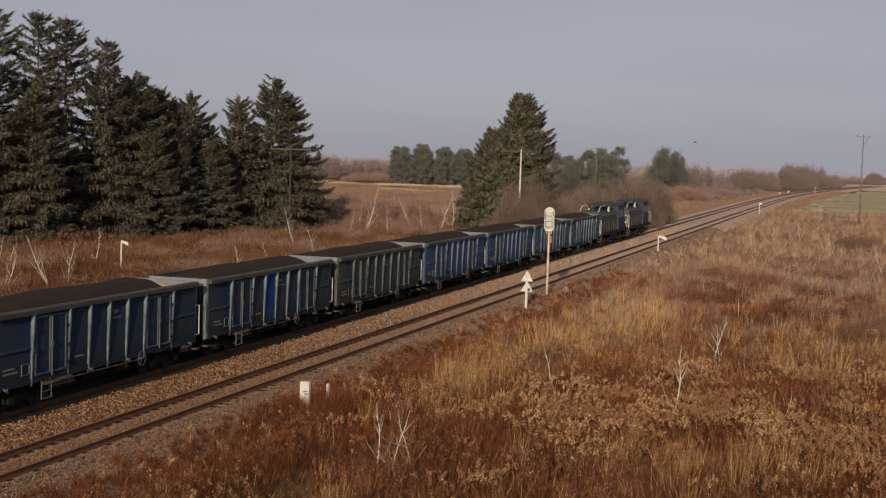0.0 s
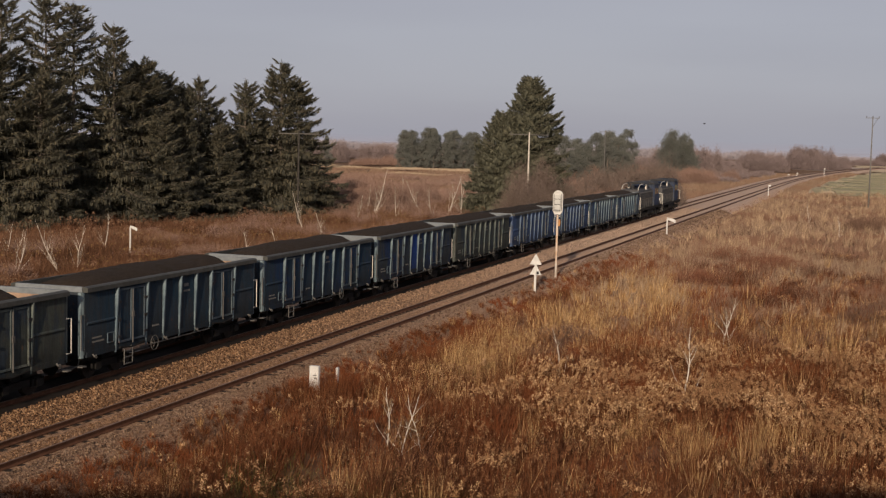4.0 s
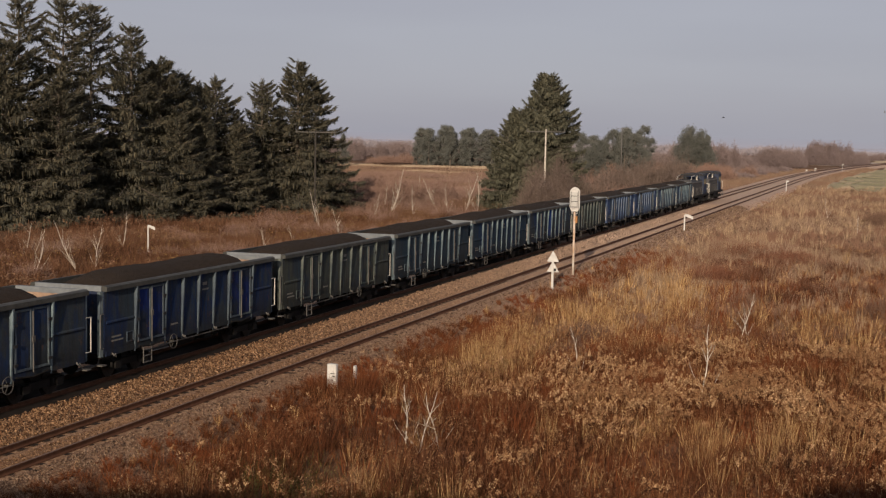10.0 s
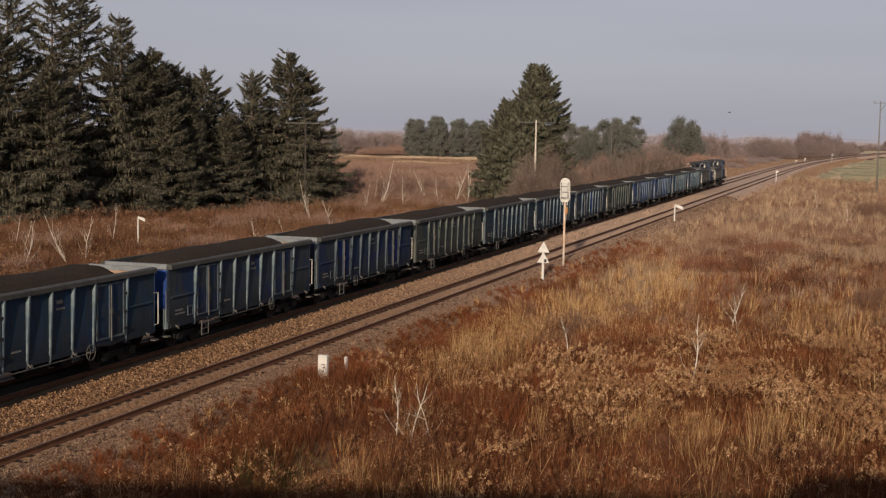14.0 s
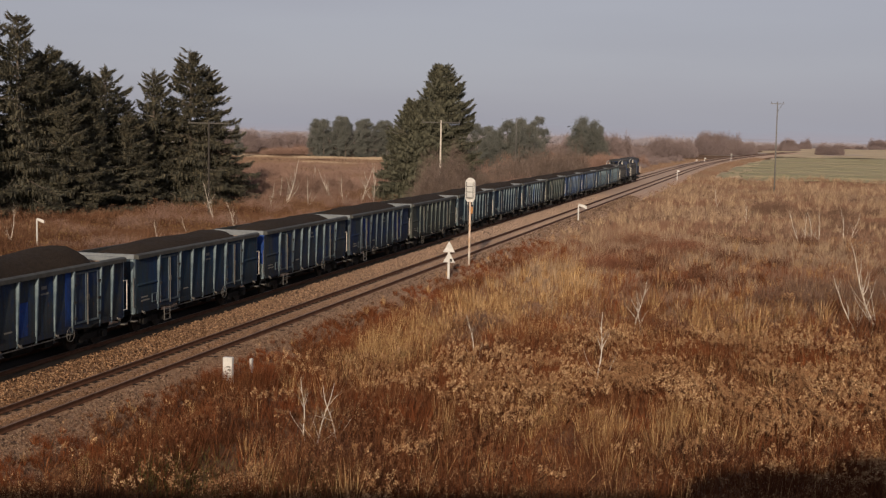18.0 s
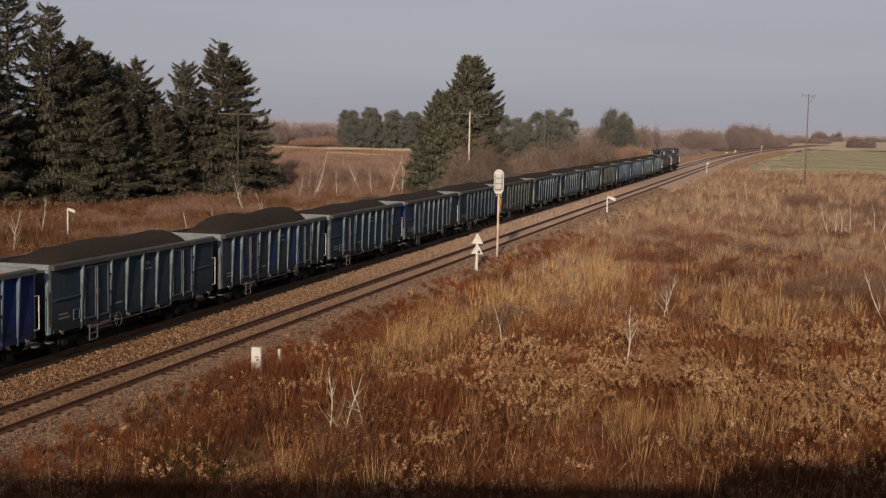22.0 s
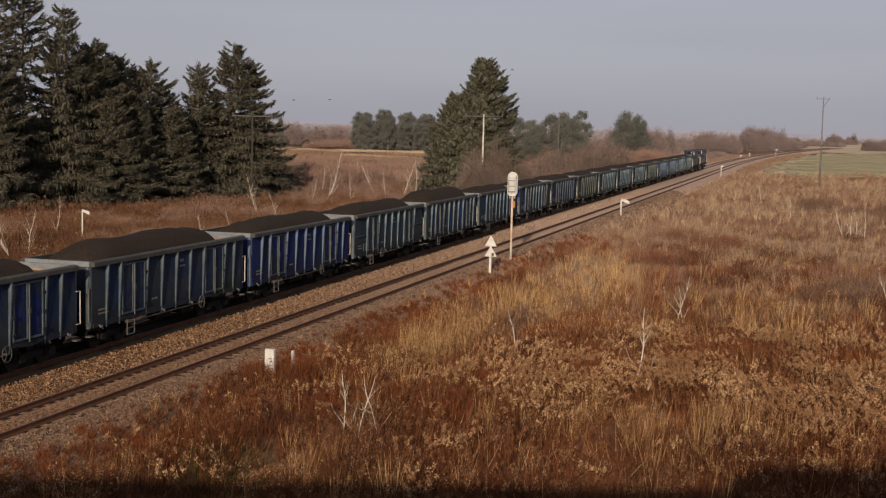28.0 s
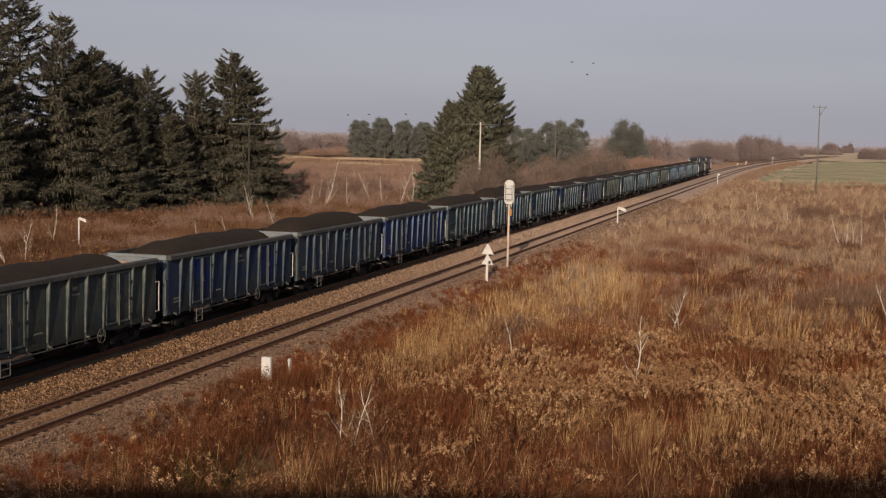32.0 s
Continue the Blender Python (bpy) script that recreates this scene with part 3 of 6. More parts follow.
            part("handrail", bm, GRIP if e > 0 else DULL, w, "white end handrail" if e > 0 else "grey end handrail")
            bm = bmesh.new()
            box(bm, s * 1.16, s * 1.48, ye + e * 0.10 - 0.13, ye + e * 0.10 + 0.13, 0.62, 0.66)
            tube(bm, [(s * 1.2, ye - e * 0.1, zb), (s * 1.2, ye + e * 0.1, 0.64)], 0.02)
            part("shunter_step", bm, DULL, w)
    for e, ye in ((-1, y0), (1, y1)):
        bm = bmesh.new()
        box(bm, -1.357, 1.357, ye - 0.03, ye + 0.03, zb, zt)
        part("end_wall", bm, body, w)
        bm = bmesh.new()
        box(bm, -1.33, 1.33, ye - 0.05, ye + 0.09, zt - 0.02, zt + 0.165)
        part("end_rim", bm, END_RIM, w, "pale worn steel end rim")
        bm = bmesh.new()
        box(bm, -1.33, 1.33, ye - e * 0.034, ye - e * 0.046, 1.3, zt - 0.022)
        part("end_lining", bm, INNER, w, "rusty inner lining")
        for x in (-1.30, -0.5, 0.5, 1.30):
            bm = bmesh.new()
            prism(bm, [(x - 0.09, ye + e * 0.032), (x + 0.09, ye + e * 0.032), (x + 0.06, ye + e * 0.16), (x - 0.06, ye + e * 0.16)], "z", zb - 0.1, zt - 0.03)
            part("end_post", bm, ribs, w)
        bm = bmesh.new()
        box(bm, -1.21, 1.21, ye + e * 0.034, ye + e * 0.10, 1.98, 2.12)
        part("end_beam", bm, body, w)
        bm = bmesh.new()
        box(bm, -1.35, 1.35, ye - 0.1, ye + 0.08, 0.86, zb - 0.003)
        part("headstock", bm, CHASSIS, w)
        for x in (-0.875, 0.875):
            bm = bmesh.new()
            tube(bm, [(x, ye + e * 0.08, 1.06), (x, ye + e * 0.36, 1.06)], 0.09, 10)
            disc(bm, (x, ye + e * 0.50, 1.06), "y", 0.21, 0.05, 16)
            tube(bm, [(x, ye + e * 0.36, 1.06), (x, ye + e * 0.48, 1.06)], 0.06, 10)
            part("buffer", bm, CHASSIS, w)
        bm = bmesh.new()
        tube(bm, [(0, ye, 1.02), (0, ye + e * 0.5, 0.98)], 0.05)
        tube(bm, [(0.3, ye, 1.0), (0.3, ye + e * 0.3, 0.6), (0.25, ye + e * 0.52, 0.75)], 0.03)
        part("coupling_hook", bm, CHASSIS, w)
    bm = bmesh.new()
    box(bm, -1.33, 1.33, y0 + 0.06, y1 - 0.06, zb - 0.04, zb + 0.08)
    part("floor_plate", bm, CHASSIS, w)
    bm = bmesh.new()
    for x in (-0.55, 0.55):
        box(bm, x - 0.09, x + 0.09, y0, y1, 0.72, zb - 0.045)
    for y in (3.2, 5.6, 8.4, 10.8):
        box(bm, -1.2, 1.2, y - 0.06, y + 0.06, 0.74, zb - 0.05)
    part("underframe", bm, CHASSIS, w)
    bm = bmesh.new()
    tube(bm, [(0.75, 6.2, 0.62), (0.75, 7.6, 0.62)], 0.22, 12)
    box(bm, 0.35, 1.1, 8.1, 8.7, 0.5, 0.72)
    part("brake_gear", bm, CHASSIS, w)
    bm = bmesh.new()
    tube(bm, [(1.36, 4.2, 0.80), (1.36, 9.6, 0.80)], 0.025)
    part("brake_rod", bm, DULL, w)
    # coal: a heap over a grid, slumping to the ends
    bm = bmesh.new()
    nx, ny = 12, 44
    rnd = random.Random(int(heap * 1000) + len(look_of))
    ph = rnd.random() * 6
    g = []
    for j in range(ny + 1):
        row = []
        for i in range(nx + 1):
            u, v = i / nx * 2 - 1, j / ny
            y, x = y0 + 0.1 + (y1 - y0 - 0.2) * v, u * 1.335
            d = min(v, 1 - v) * (y1 - y0)
            over = heap * (1 - abs(u) ** 2.6) * min(1, max(0, (d - 0.15) / (1.6 + heap))) ** 0.8
            low = -0.05 - (1.0 if v > 0.5 else 0.5) * max(0, 1 - d / (2.1 if v > 0.5 else 1.0))
            z = zt + low + over + 0.07 * heap * math.sin(y * 1.1 + ph) + 0.045 * noise.noise((x * 2.1, y * 2.1, ph * 9)) + 0.03 * noise.noise((x * 6, y * 6, ph * 5))
            row.append(bm.verts.new((x, y, z)))
        g.append(row)
    for j in range(ny):
        for i in range(nx):
            bm.faces.new((g[j][i], g[j][i + 1], g[j + 1][i + 1], g[j + 1][i]))
    part("coal_load", bm, COAL, w, "heaped black coal", smooth=True)
    # two bogies with wheelsets
    for yc in (2.62, 11.42):
        bm = bmesh.new()
        for s in (-1, 1):
            prism(bm, [(yc - 1.35, 0.42), (yc - 1.2, 0.66), (yc - 0.45, 0.60), (yc + 0.45, 0.60), (yc + 1.2, 0.66), (yc + 1.35, 0.42), (yc + 0.5, 0.36), (yc - 0.5, 0.36)], "x", s * 1.0 - 0.07, s * 1.0 + 0.07)
            for y in (yc - 0.9, yc + 0.9):
                box(bm, s * 1.08, s * 1.22, y - 0.16, y + 0.16, 0.34, 0.60)
                tube(bm, [(s * 1.1, y - 0.27, 0.34), (s * 1.1, y - 0.27, 0.62)], 0.07, 8)
                tube(bm, [(s * 1.1, y + 0.27, 0.34), (s * 1.1, y + 0.27, 0.62)], 0.07, 8)
        box(bm, -0.93, 0.93, yc - 0.25, yc + 0.25, 0.44, 0.74)
        bogie = part("bogie", bm, CHASSIS, w)
        for y in (yc - 0.9, yc + 0.9):
            bm = bmesh.new()
            tube(bm, [(-1.05, 0, 0), (1.05, 0, 0)], 0.075, 8)
            for s in (-1, 1):
                disc(bm, (s * 0.76, 0, 0), "x", 0.46, 0.13, 24)
                disc(bm, (s * 0.70, 0, 0), "x", 0.49, 0.03, 24)
            ws = part("wheelset", bm, WHEEL, bogie)
            ws.location = (0, y, 0.46)
    return w


# look, ribs, doors, rim, heap, split end panels, handwheel place: from the locomotives back
ORDER = [("pale", 0.42), ("pale", 0.42), ("blue", 0.42), ("blue", 0.42), ("olive", 0.42), ("mixed", 0.42), ("teal", 0.46), ("slate", 0.46),
         ("olive", 0.42), ("navy", 0.48), ("mixed", 0.48), ("teal", 0.52), ("mixed", 0.8), ("slate", 0.6), ("royal", 0.6), ("grimy", 0.75),
         ("navy", 0.6), ("olive", 0.5), ("teal", 0.52)]
MODELS, WAGONS = {}, []
for k, (kind_of, heap) in enumerate(ORDER):
    late = k >= 12
    key = (kind_of, late)
    if key not in MODELS:
        MODELS[key] = wagon(kind_of, {"blue": RIB_BLUE, "royal": RIB_BLUE, "navy": RIB_DULL, "grimy": RIB_DULL, "olive": RIB_OLIVE}.get(kind_of, RIB),
                            {"navy": PAINTS["royal"]}.get(kind_of, PAINTS[kind_of]),
                            RIM, heap, late and kind_of != "slate", 5.0 if kind_of in ("navy", "slate") and not (late and kind_of == "navy") else 9.2)
        WAGONS.append((k, MODELS[key]))
    else:
        WAGONS.append((k, copy_thing(MODELS[key], Matrix())))


def patch(k, a, b, z0, z1):
    """A repainted bright blue sheet between two ribs of one wagon."""
    bm = bmesh.new()
    box(bm, 1.412, 1.418, a, b, z0, z1)
    part("repainted_sheet", bm, PAINTS["azure"], WAGONS[k][1], "bright blue repainted sheet")


patch(5, 5.89, 6.93, 1.14, 3.15)
patch(12, 9.0, 9.41, 1.14, 3.15)
patch(12, 5.90, 6.5, 1.2, 2.4)
bm = bmesh.new()
box(bm, 0.9, 1.42, 0.36, 0.375, 1.7, 3.16)
part("repainted_corner", bm, PAINTS["azure"], WAGONS[10][1], "bright blue repainted end corner")


def locomotive():
    """A six-axle diesel with a tall cab between hoods; y = 0 at its rear coupling."""
    w = thing("diesel_locomotive", "dark blue-grey diesel locomotive hauling the coal wagons", "locomotive", "locomotives")
    L = 16.6
    bm = bmesh.new()
    box(bm, -1.45, 1.45, 0.6, L - 0.6, 1.12, 1.42)
    part("frame", bm, CHASSIS, w, bevel=0.02)

    def hood(name, a, b, hw, z1, mat):
        bm = bmesh.new()
        prism(bm, [(-hw, 1.423), (hw, 1.423), (hw, z1 - 0.35), (hw - 0.3, z1), (-hw + 0.3, z1), (-hw, z1 - 0.35)], "y", a, b)
        return part(name, bm, mat, w, bevel=0.02)
    rear = hood("rear_hood", 1.0, 10.2, 1.25, 3.55, LOCO_GREY)
    hood("front_hood", 13.203, L - 1.0, 1.2, 3.0, LOCO_BLUE)
    cab = hood("cab", 10.203, 13.2, 1.45, 4.15, LOCO_BLUE)
    bm = bmesh.new()
    prism(bm, [(-1.5, 3.96), (1.5, 3.96), (1.3, 4.2), (0.7, 4.32), (-0.7, 4.32), (-1.3, 4.2)], "y", 10.0, 13.4)
    part("cab_roof", bm, DARK, w)
    for s in (-1, 1):
        for a, b in ((10.5, 11.5), (11.8, 12.8)):
            bm = bmesh.new()
            box(bm, s * 1.452, s * 1.465, a, b, 2.75, 3.5)
            part("cab_window", bm, GLASS, cab)
        for y in np.arange(1.5, 9.8, 0.92):
            bm = bmesh.new()
            box(bm, s * 1.252, s * 1.27, y, y + 0.74, 1.7, 3.05)
            door = part("hood_door", bm, LOCO_GREY, rear)
            bm = bmesh.new()
            for z in np.arange(1.9, 2.9, 0.16):
                box(bm, s * 1.272, s * 1.29, y + 0.1, y + 0.64, z, z + 0.06)
            part("louvre", bm, DARK, door)
        bm = bmesh.new()
        tube(bm, [(s * 1.42, 0.9, 2.45), (s * 1.42, 10.0, 2.45)], 0.022)
        for y in np.arange(0.9, 10.1, 1.3):
            tube(bm, [(s * 1.42, y, 1.42), (s * 1.42, y, 2.45)], 0.02)
        part("side_rail", bm, DULL, w)
        for ye in (0.62, L - 0.62):
            bm = bmesh.new()
            tube(bm, [(s * 1.38, ye, 1.3), (s * 1.38, ye, 2.7), (s * 0.7, ye, 2.7)], 0.035)
            part("end_rail", bm, GRIP, w, "white end handrail")
            bm = bmesh.new()
            for z in (0.45, 0.75, 1.05):
                box(bm, s * 1.1, s * 1.48, ye - 0.12, ye + 0.12, z, z + 0.04)
            for u in (1.1, 1.46):
                box(bm, s * u - 0.02, s * u + 0.02, ye - 0.12, ye + 0.12, 0.45, 1.12)
            part("steps", bm, DULL, w)
            bm = bmesh.new()
            e = -1 if ye < 5 else 1
            tube(bm, [(s * 0.875, ye, 1.06), (s * 0.875, ye + e * 0.5, 1.06)], 0.09, 10)
            disc(bm, (s * 0.875, ye + e * 0.57, 1.06), "y", 0.21, 0.06, 16)
            part("buffer", bm, CHASSIS, w)
            bm = bmesh.new()
            disc(bm, (s * 0.9, ye - e * 0.42 + e * 0.06, 1.9), "y", 0.13, 0.1, 14)
            part("headlamp", bm, GRIP, w, "round lamp glass")
    # roof gear: a raised dark canopy on pale posts, exhaust and horn
    bm = bmesh.new()
    prism(bm, [(-1.15, 4.12), (1.15, 4.12), (1.0, 4.27), (0.5, 4.34), (-0.5, 4.34), (-1.0, 4.27)], "y", 4.6, 8.4)
    part("roof_canopy", bm, DARK, w, "dark raised roof canopy")
    for s in (-1, 1):
        for y in (6.1,):
            bm = bmesh.new()
            box(bm, s * 1.02 - 0.08, s * 1.02 + 0.08, y, y + 0.5, 3.42, 4.115)
            part("roof_post", bm, GRIP, w, "pale roof post")
        bm = bmesh.new()
        tube(bm, [(s * 0.95, 1.3, 3.4), (s * 0.95, 1.5, 3.75), (s * 0.95, 2.2, 4.05), (s * 0.95, 4.58, 4.14)], 0.035)
        part("roof_stay", bm, GRIP, w, "pale slanting roof stay")
        bm = bmesh.new()
        box(bm, s * 1.19, s * 1.262, 0.98, 10.19, 3.1, 3.26)
        part("cornice", bm, DULL, w, "dull grey cornice band")
    bm = bmesh.new()
    tube(bm, [(0, 3.0, 3.5), (0, 3.0, 3.95)], 0.24, 12)
    part("exhaust_stack", bm, DARK, w)
    bm = bmesh.new()
    prism(bm, [(-1.3, 0.55), (-1.1, 0.4), (1.1, 0.4), (1.3, 0.55), (1.3, 1.1), (-1.3, 1.1)], "y", 6.4, 10.2)
    part("fuel_tank", bm, CHASSIS, w)
    for yc in (3.6, 13.0):
        bm = bmesh.new()
        for s in (-1, 1):
            prism(bm, [(yc - 2.3, 0.5), (yc - 2.3, 0.8), (yc + 2.3, 0.8), (yc + 2.3, 0.5), (yc + 1.2, 0.38), (yc - 1.2, 0.38)], "x", s * 1.05 - 0.08, s * 1.05 + 0.08)
            for y in (yc - 1.85, yc, yc + 1.85):
                box(bm, s * 1.14, s * 1.3, y - 0.2, y + 0.2, 0.35, 0.72)
        box(bm, -0.96, 0.96, yc - 0.4, yc + 0.4, 0.5, 1.1)
        bogie = part("bogie", bm, CHASSIS, w)
        for y in (yc - 1.85, yc, yc + 1.85):
            bm = bmesh.new()
            tube(bm, [(-1.05, 0, 0), (1.05, 0, 0)], 0.09, 8)
            for s in (-1, 1):
                disc(bm, (s * 0.76, 0, 0), "x", 0.52, 0.13, 24)
            ws = part("wheelset", bm, WHEEL, bogie)
            ws.location = (0, y, 0.52)
    return w


LOCO = locomotive()
LOCOS = [(0.0, LOCO), (16.6, copy_thing(LOCO, Matrix()))]

# ---------------------------------------------------------------- tracks
RAIL = [(-0.075, -0.172), (0.075, -0.172), (0.075, -0.155), (0.012, -0.13), (0.012, -0.045), (0.036, -0.035), (0.036, -0.004), (-0.036, -0.004), (-0.036, -0.035), (-0.012, -0.045), (-0.012, -0.13), (-0.075, -0.155)]


def track(name, label, x, first, near):
    t = tagged(new(name), label, "railway track", kind="structure")
    for s in (-1, 1):
        bm = bmesh.new()
        rows = [[bm.verts.new((x + s * 0.7535 + u + bend(y), y, z)) for u, z in RAIL] for y in LONG]
        for a, b in zip(rows, rows[1:]):
            for j in range(len(RAIL)):
                k = (j + 1) % len(RAIL)
                bm.faces.new((a[j], a[k], b[k], b[j]))
        r = part("rail", bm, RAIL_RUST, t)
        bm = bmesh.new()
        rows = [[bm.verts.new((x + s * 0.7535 + u + bend(y), y, z)) for u, z in ((-0.034, -0.0035), (-0.026, 0.0), (0.026, 0.0), (0.034, -0.0035))] for y in LONG]
        for a, b in zip(rows, rows[1:]):
            for j in range(3):
                bm.faces.new((a[j], a[j + 1], b[j + 1], b[j]))
        part("rail_head", bm, RAIL_HEAD, r, "worn bright running surface")
    # sleepers: single ones where the line passes nearest, the rest joined
    bm = bmesh.new()
    prism(bm, [(-0.14, -0.40), (0.14, -0.40), (0.12, -0.160), (-0.12, -0.160)], "x", -1.25, 1.25)
    one = mesh_of("sleeper", bm, SLEEPER)
    ys = np.arange(first, 620, 0.6)
    for y in ys[:near]:
        o = new("sleeper", one)
        o.parent, o.location = t, (x + bend(y), y, RNG.uniform(-0.028, -0.010) - 0.07 * min(1.0, max(0.0, (y - 60) / 50)))
        o.rotation_euler.z = RNG.uniform(-0.012, 0.012)
    v = np.empty((len(one.vertices), 3), np.float32)
    one.vertices.foreach_get("co", v.reshape(-1))
    quads = np.array([list(p.vertices) for p in one.polygons if len(p.vertices) == 4])
    rest = ys[near:]
    off = np.stack([x + bend_np(rest), rest, np.full_like(rest, -0.07)], 1)
    far = new("far_sleepers", tris("far_sleepers", (v[quads][None] + off[:, None, None, :]).reshape(-1, 4, 3), SLEEPER, 4))
    far.parent = t
    tagged(far, kind="stuff")
    return t


track("track_right", "empty railway track with rusty rails on sleepers", TRACK_R, 24.0, 290)
track("track_left", "railway track under the coal train", TRACK_L, 24.0, 0)


def bed_z(x):
    return np.interp(x, [a for a, _ in SHOULDER], [b for _, b in SHOULDER]) + 0.012


def stones(name, label, material, n, x0, x1, y0, y1, zf, size):
    """Loose ballast stones, each a small uneven wedge."""
    y = y0 + (y1 - y0) * RNG.random(n) ** 2.3
    x = RNG.uniform(x0, x1, n)
    c = np.stack([x, y, zf(x)], 1)
    r = RNG.uniform(0.5, 1.2, (n, 1)) * size * (1 + 0.012 * (y[:, None] - y0))
    p = RNG.normal(size=(n, 4, 3))
    p = p / np.linalg.norm(p, axis=2, keepdims=True) * r[:, None] + c[:, None]
    f = p[:, [[0, 1, 2], [0, 2, 3], [0, 3, 1], [1, 3, 2]]].reshape(-1, 3, 3)
    me = bpy.data.meshes.new(name)
    idx = np.arange(n)[:, None, None] * 4 + np.array([[0, 1, 2], [0, 2, 3], [0, 3, 1], [1, 3, 2]])
    me.vertices.add(n * 4)
    me.vertices.foreach_set("co", p.astype(np.float32).reshape(-1))
    me.loops.add(n * 12)
    me.loops.foreach_set("vertex_index", idx.astype(np.int32).reshape(-1))
    me.polygons.add(n * 4)
    me.polygons.foreach_set("loop_start", np.arange(n * 4, dtype=np.int32) * 3)
    me.update(calc_edges=True)
    me.materials.append(material)
    return tagged(new(name, me), label, "ballast", kind="stuff")


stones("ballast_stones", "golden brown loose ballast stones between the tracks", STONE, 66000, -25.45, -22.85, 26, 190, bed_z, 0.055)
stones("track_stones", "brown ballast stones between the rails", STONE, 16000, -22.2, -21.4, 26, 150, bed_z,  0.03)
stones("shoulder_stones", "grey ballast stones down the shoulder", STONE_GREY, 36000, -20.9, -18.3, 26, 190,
       bed_z, 0.045)

POLE2, HOUSE = (-59.5, 128.0), (-81.3, 168.0)

# ---------------------------------------------------------------- signs and poles


def gz(x, y):
    return float(ground_z(x, y))


def signal():
    x, y = -19.8, 85.5
    s = thing("railway_signal", "white-backed railway light signal on a rust-stained post", "railway signal", at=pose(x, y, -0.75))
    bm = bmesh.new()
    tube(bm, [(0, 0, 0), (0, 0, 4.7)], 0.08, 12, 0.07)
    part("post", bm, STAINED, s, "white post with rust stains", smooth=True)
    bm = bmesh.new()
    pts = [(0.33 * math.cos(a), 5.98 + 0.33 * math.sin(a)) for a in np.linspace(0, math.pi, 13)]
    pts += [(-0.33, 4.95), (-0.2, 4.72), (0.2, 4.72), (0.33, 4.95)]
    prism(bm, pts, "y", -0.05, 0.05)
    head = part("head_plate", bm, WHITE, s)
    bm = bmesh.new()
    box(bm, -0.2, 0.2, -0.2, -0.052, 4.95, 6.0)
    part("lamp_case", bm, SIGNAL_GREY, head, bevel=0.02)
    bm = bmesh.new()
    for z in (5.0, 5.36, 5.72):
        box(bm, -0.21, 0.21, -0.215, -0.202, z, z + 0.035)
    for u in (-0.27, 0.24):
        box(bm, u, u + 0.03, -0.075, -0.053, 4.95, 6.05)
    part("case_band", bm, DARK, head)
    bm = bmesh.new()
    for z in (5.2, 5.55, 5.9):
        disc(bm, (0, 0.09, z), "y", 0.11, 0.08, 14)
    part("lens_hood", bm, DARK, head)
    bm = bmesh.new()
    tube(bm, [(-0.16, 0, 4.55), (-0.16, 0, 4.75), (0.16, 0, 4.75), (0.16, 0, 4.55)], 0.035)
    part("bracket", bm, SIGNAL_GREY, s)
    bm = bmesh.new()
    box(bm, 0.075, 0.20, -0.07, 0.07, 3.95, 4.4)
    part("junction_box", bm, ORANGE, s, "rusty junction box", bevel=0.015)
    bm = bmesh.new()
    box(bm, -0.3, 0.3, -0.3, 0.3, -0.3, 0.1)
    part("footing", bm, CONCRETE, s)


signal()


def triangle_sign():
    s = thing("triangle_sign", "white post with two stacked white triangle boards", "railway sign", at=pose(-19.45, 78.5, -0.8))
    bm = bmesh.new()
    box(bm, -0.07, 0.07, -0.04, 0.04, -0.3, 2.1)
    part("post", bm, WHITE, s, bevel=0.01)
    for z in (2.03, 1.40):
        bm = bmesh.new()
        prism(bm, [(-0.38, z - 0.62 + 0.62), (0.38, z - 0.62 + 0.62), (0.0, z + 0.68)], "y", 0.045, 0.065)
        part("triangle_board", bm, WHITE, s)
    bm = bmesh.new()
    box(bm, 0.05, 0.2, 0.024, 0.043, 1.45, 1.62)
    part("clamp", bm, DARK, s)


triangle_sign()


def gradient_post(x, y, h, arm, z=None, size=1.0):
    s = thing("gradient_post", "short white line-side post with a tilted white arm", "railway sign", "line-side gradient posts", at=pose(x, y, gz(x, y) if z is None else z) @ Matrix.Scale(size, 4))
    bm = bmesh.new()
    box(bm, -0.07, 0.07, -0.05, 0.05, -0.3, h)
    part("post", bm, WHITE, s, bevel=0.012)
    if arm:
        bm = bmesh.new()
        prism(bm, [(0.02, h - 0.08), (0.85, h - 0.38), (0.85, h - 0.08), (0.55, h + 0.04), (0.02, h + 0.16)], "y", -0.085, -0.055)
        part("arm", bm, WHITE, s)
    else:
        bm = bmesh.new()
        box(bm, 0.075, 0.42, -0.06, 0.0, h - 0.34, h - 0.02)
        part("plate", bm, WHITE, s)
    return s


gradient_post(-19.8, 134.5, 2.15, True, -0.85)
gradient_post(-55.8, 92.0, 2.75, True, None, 0.76)
gradient_post(-19.5, 263.0, 2.6, False, -0.9)
gradient_post(-16.9, 476.0, 3.2, False, -0.9)
gradient_post(-24.4, 448.0, 1.4, False, -0.3)
gradient_post(-26.5, 437.0, 1.0, False, -0.3)


def km_stone(x, y, h, w, marks):
    s = thing("kilometre_stone", "white painted kilometre marker with dark worn figures", "marker post", "kilometre markers", at=pose(x, y, -0.95))
    bm = bmesh.new()
    box(bm, -w / 2, w / 2, -0.09, 0.09, -0.2, h)
    part("stone", bm, WHITE, s, bevel=0.02)
    for u0, u1, z0, z1 in marks:
        bm = bmesh.new()
        box(bm, u0, u1, -0.094, -0.088, z0, z1)
        part("figure_bar", bm, DULL, s)
    return s


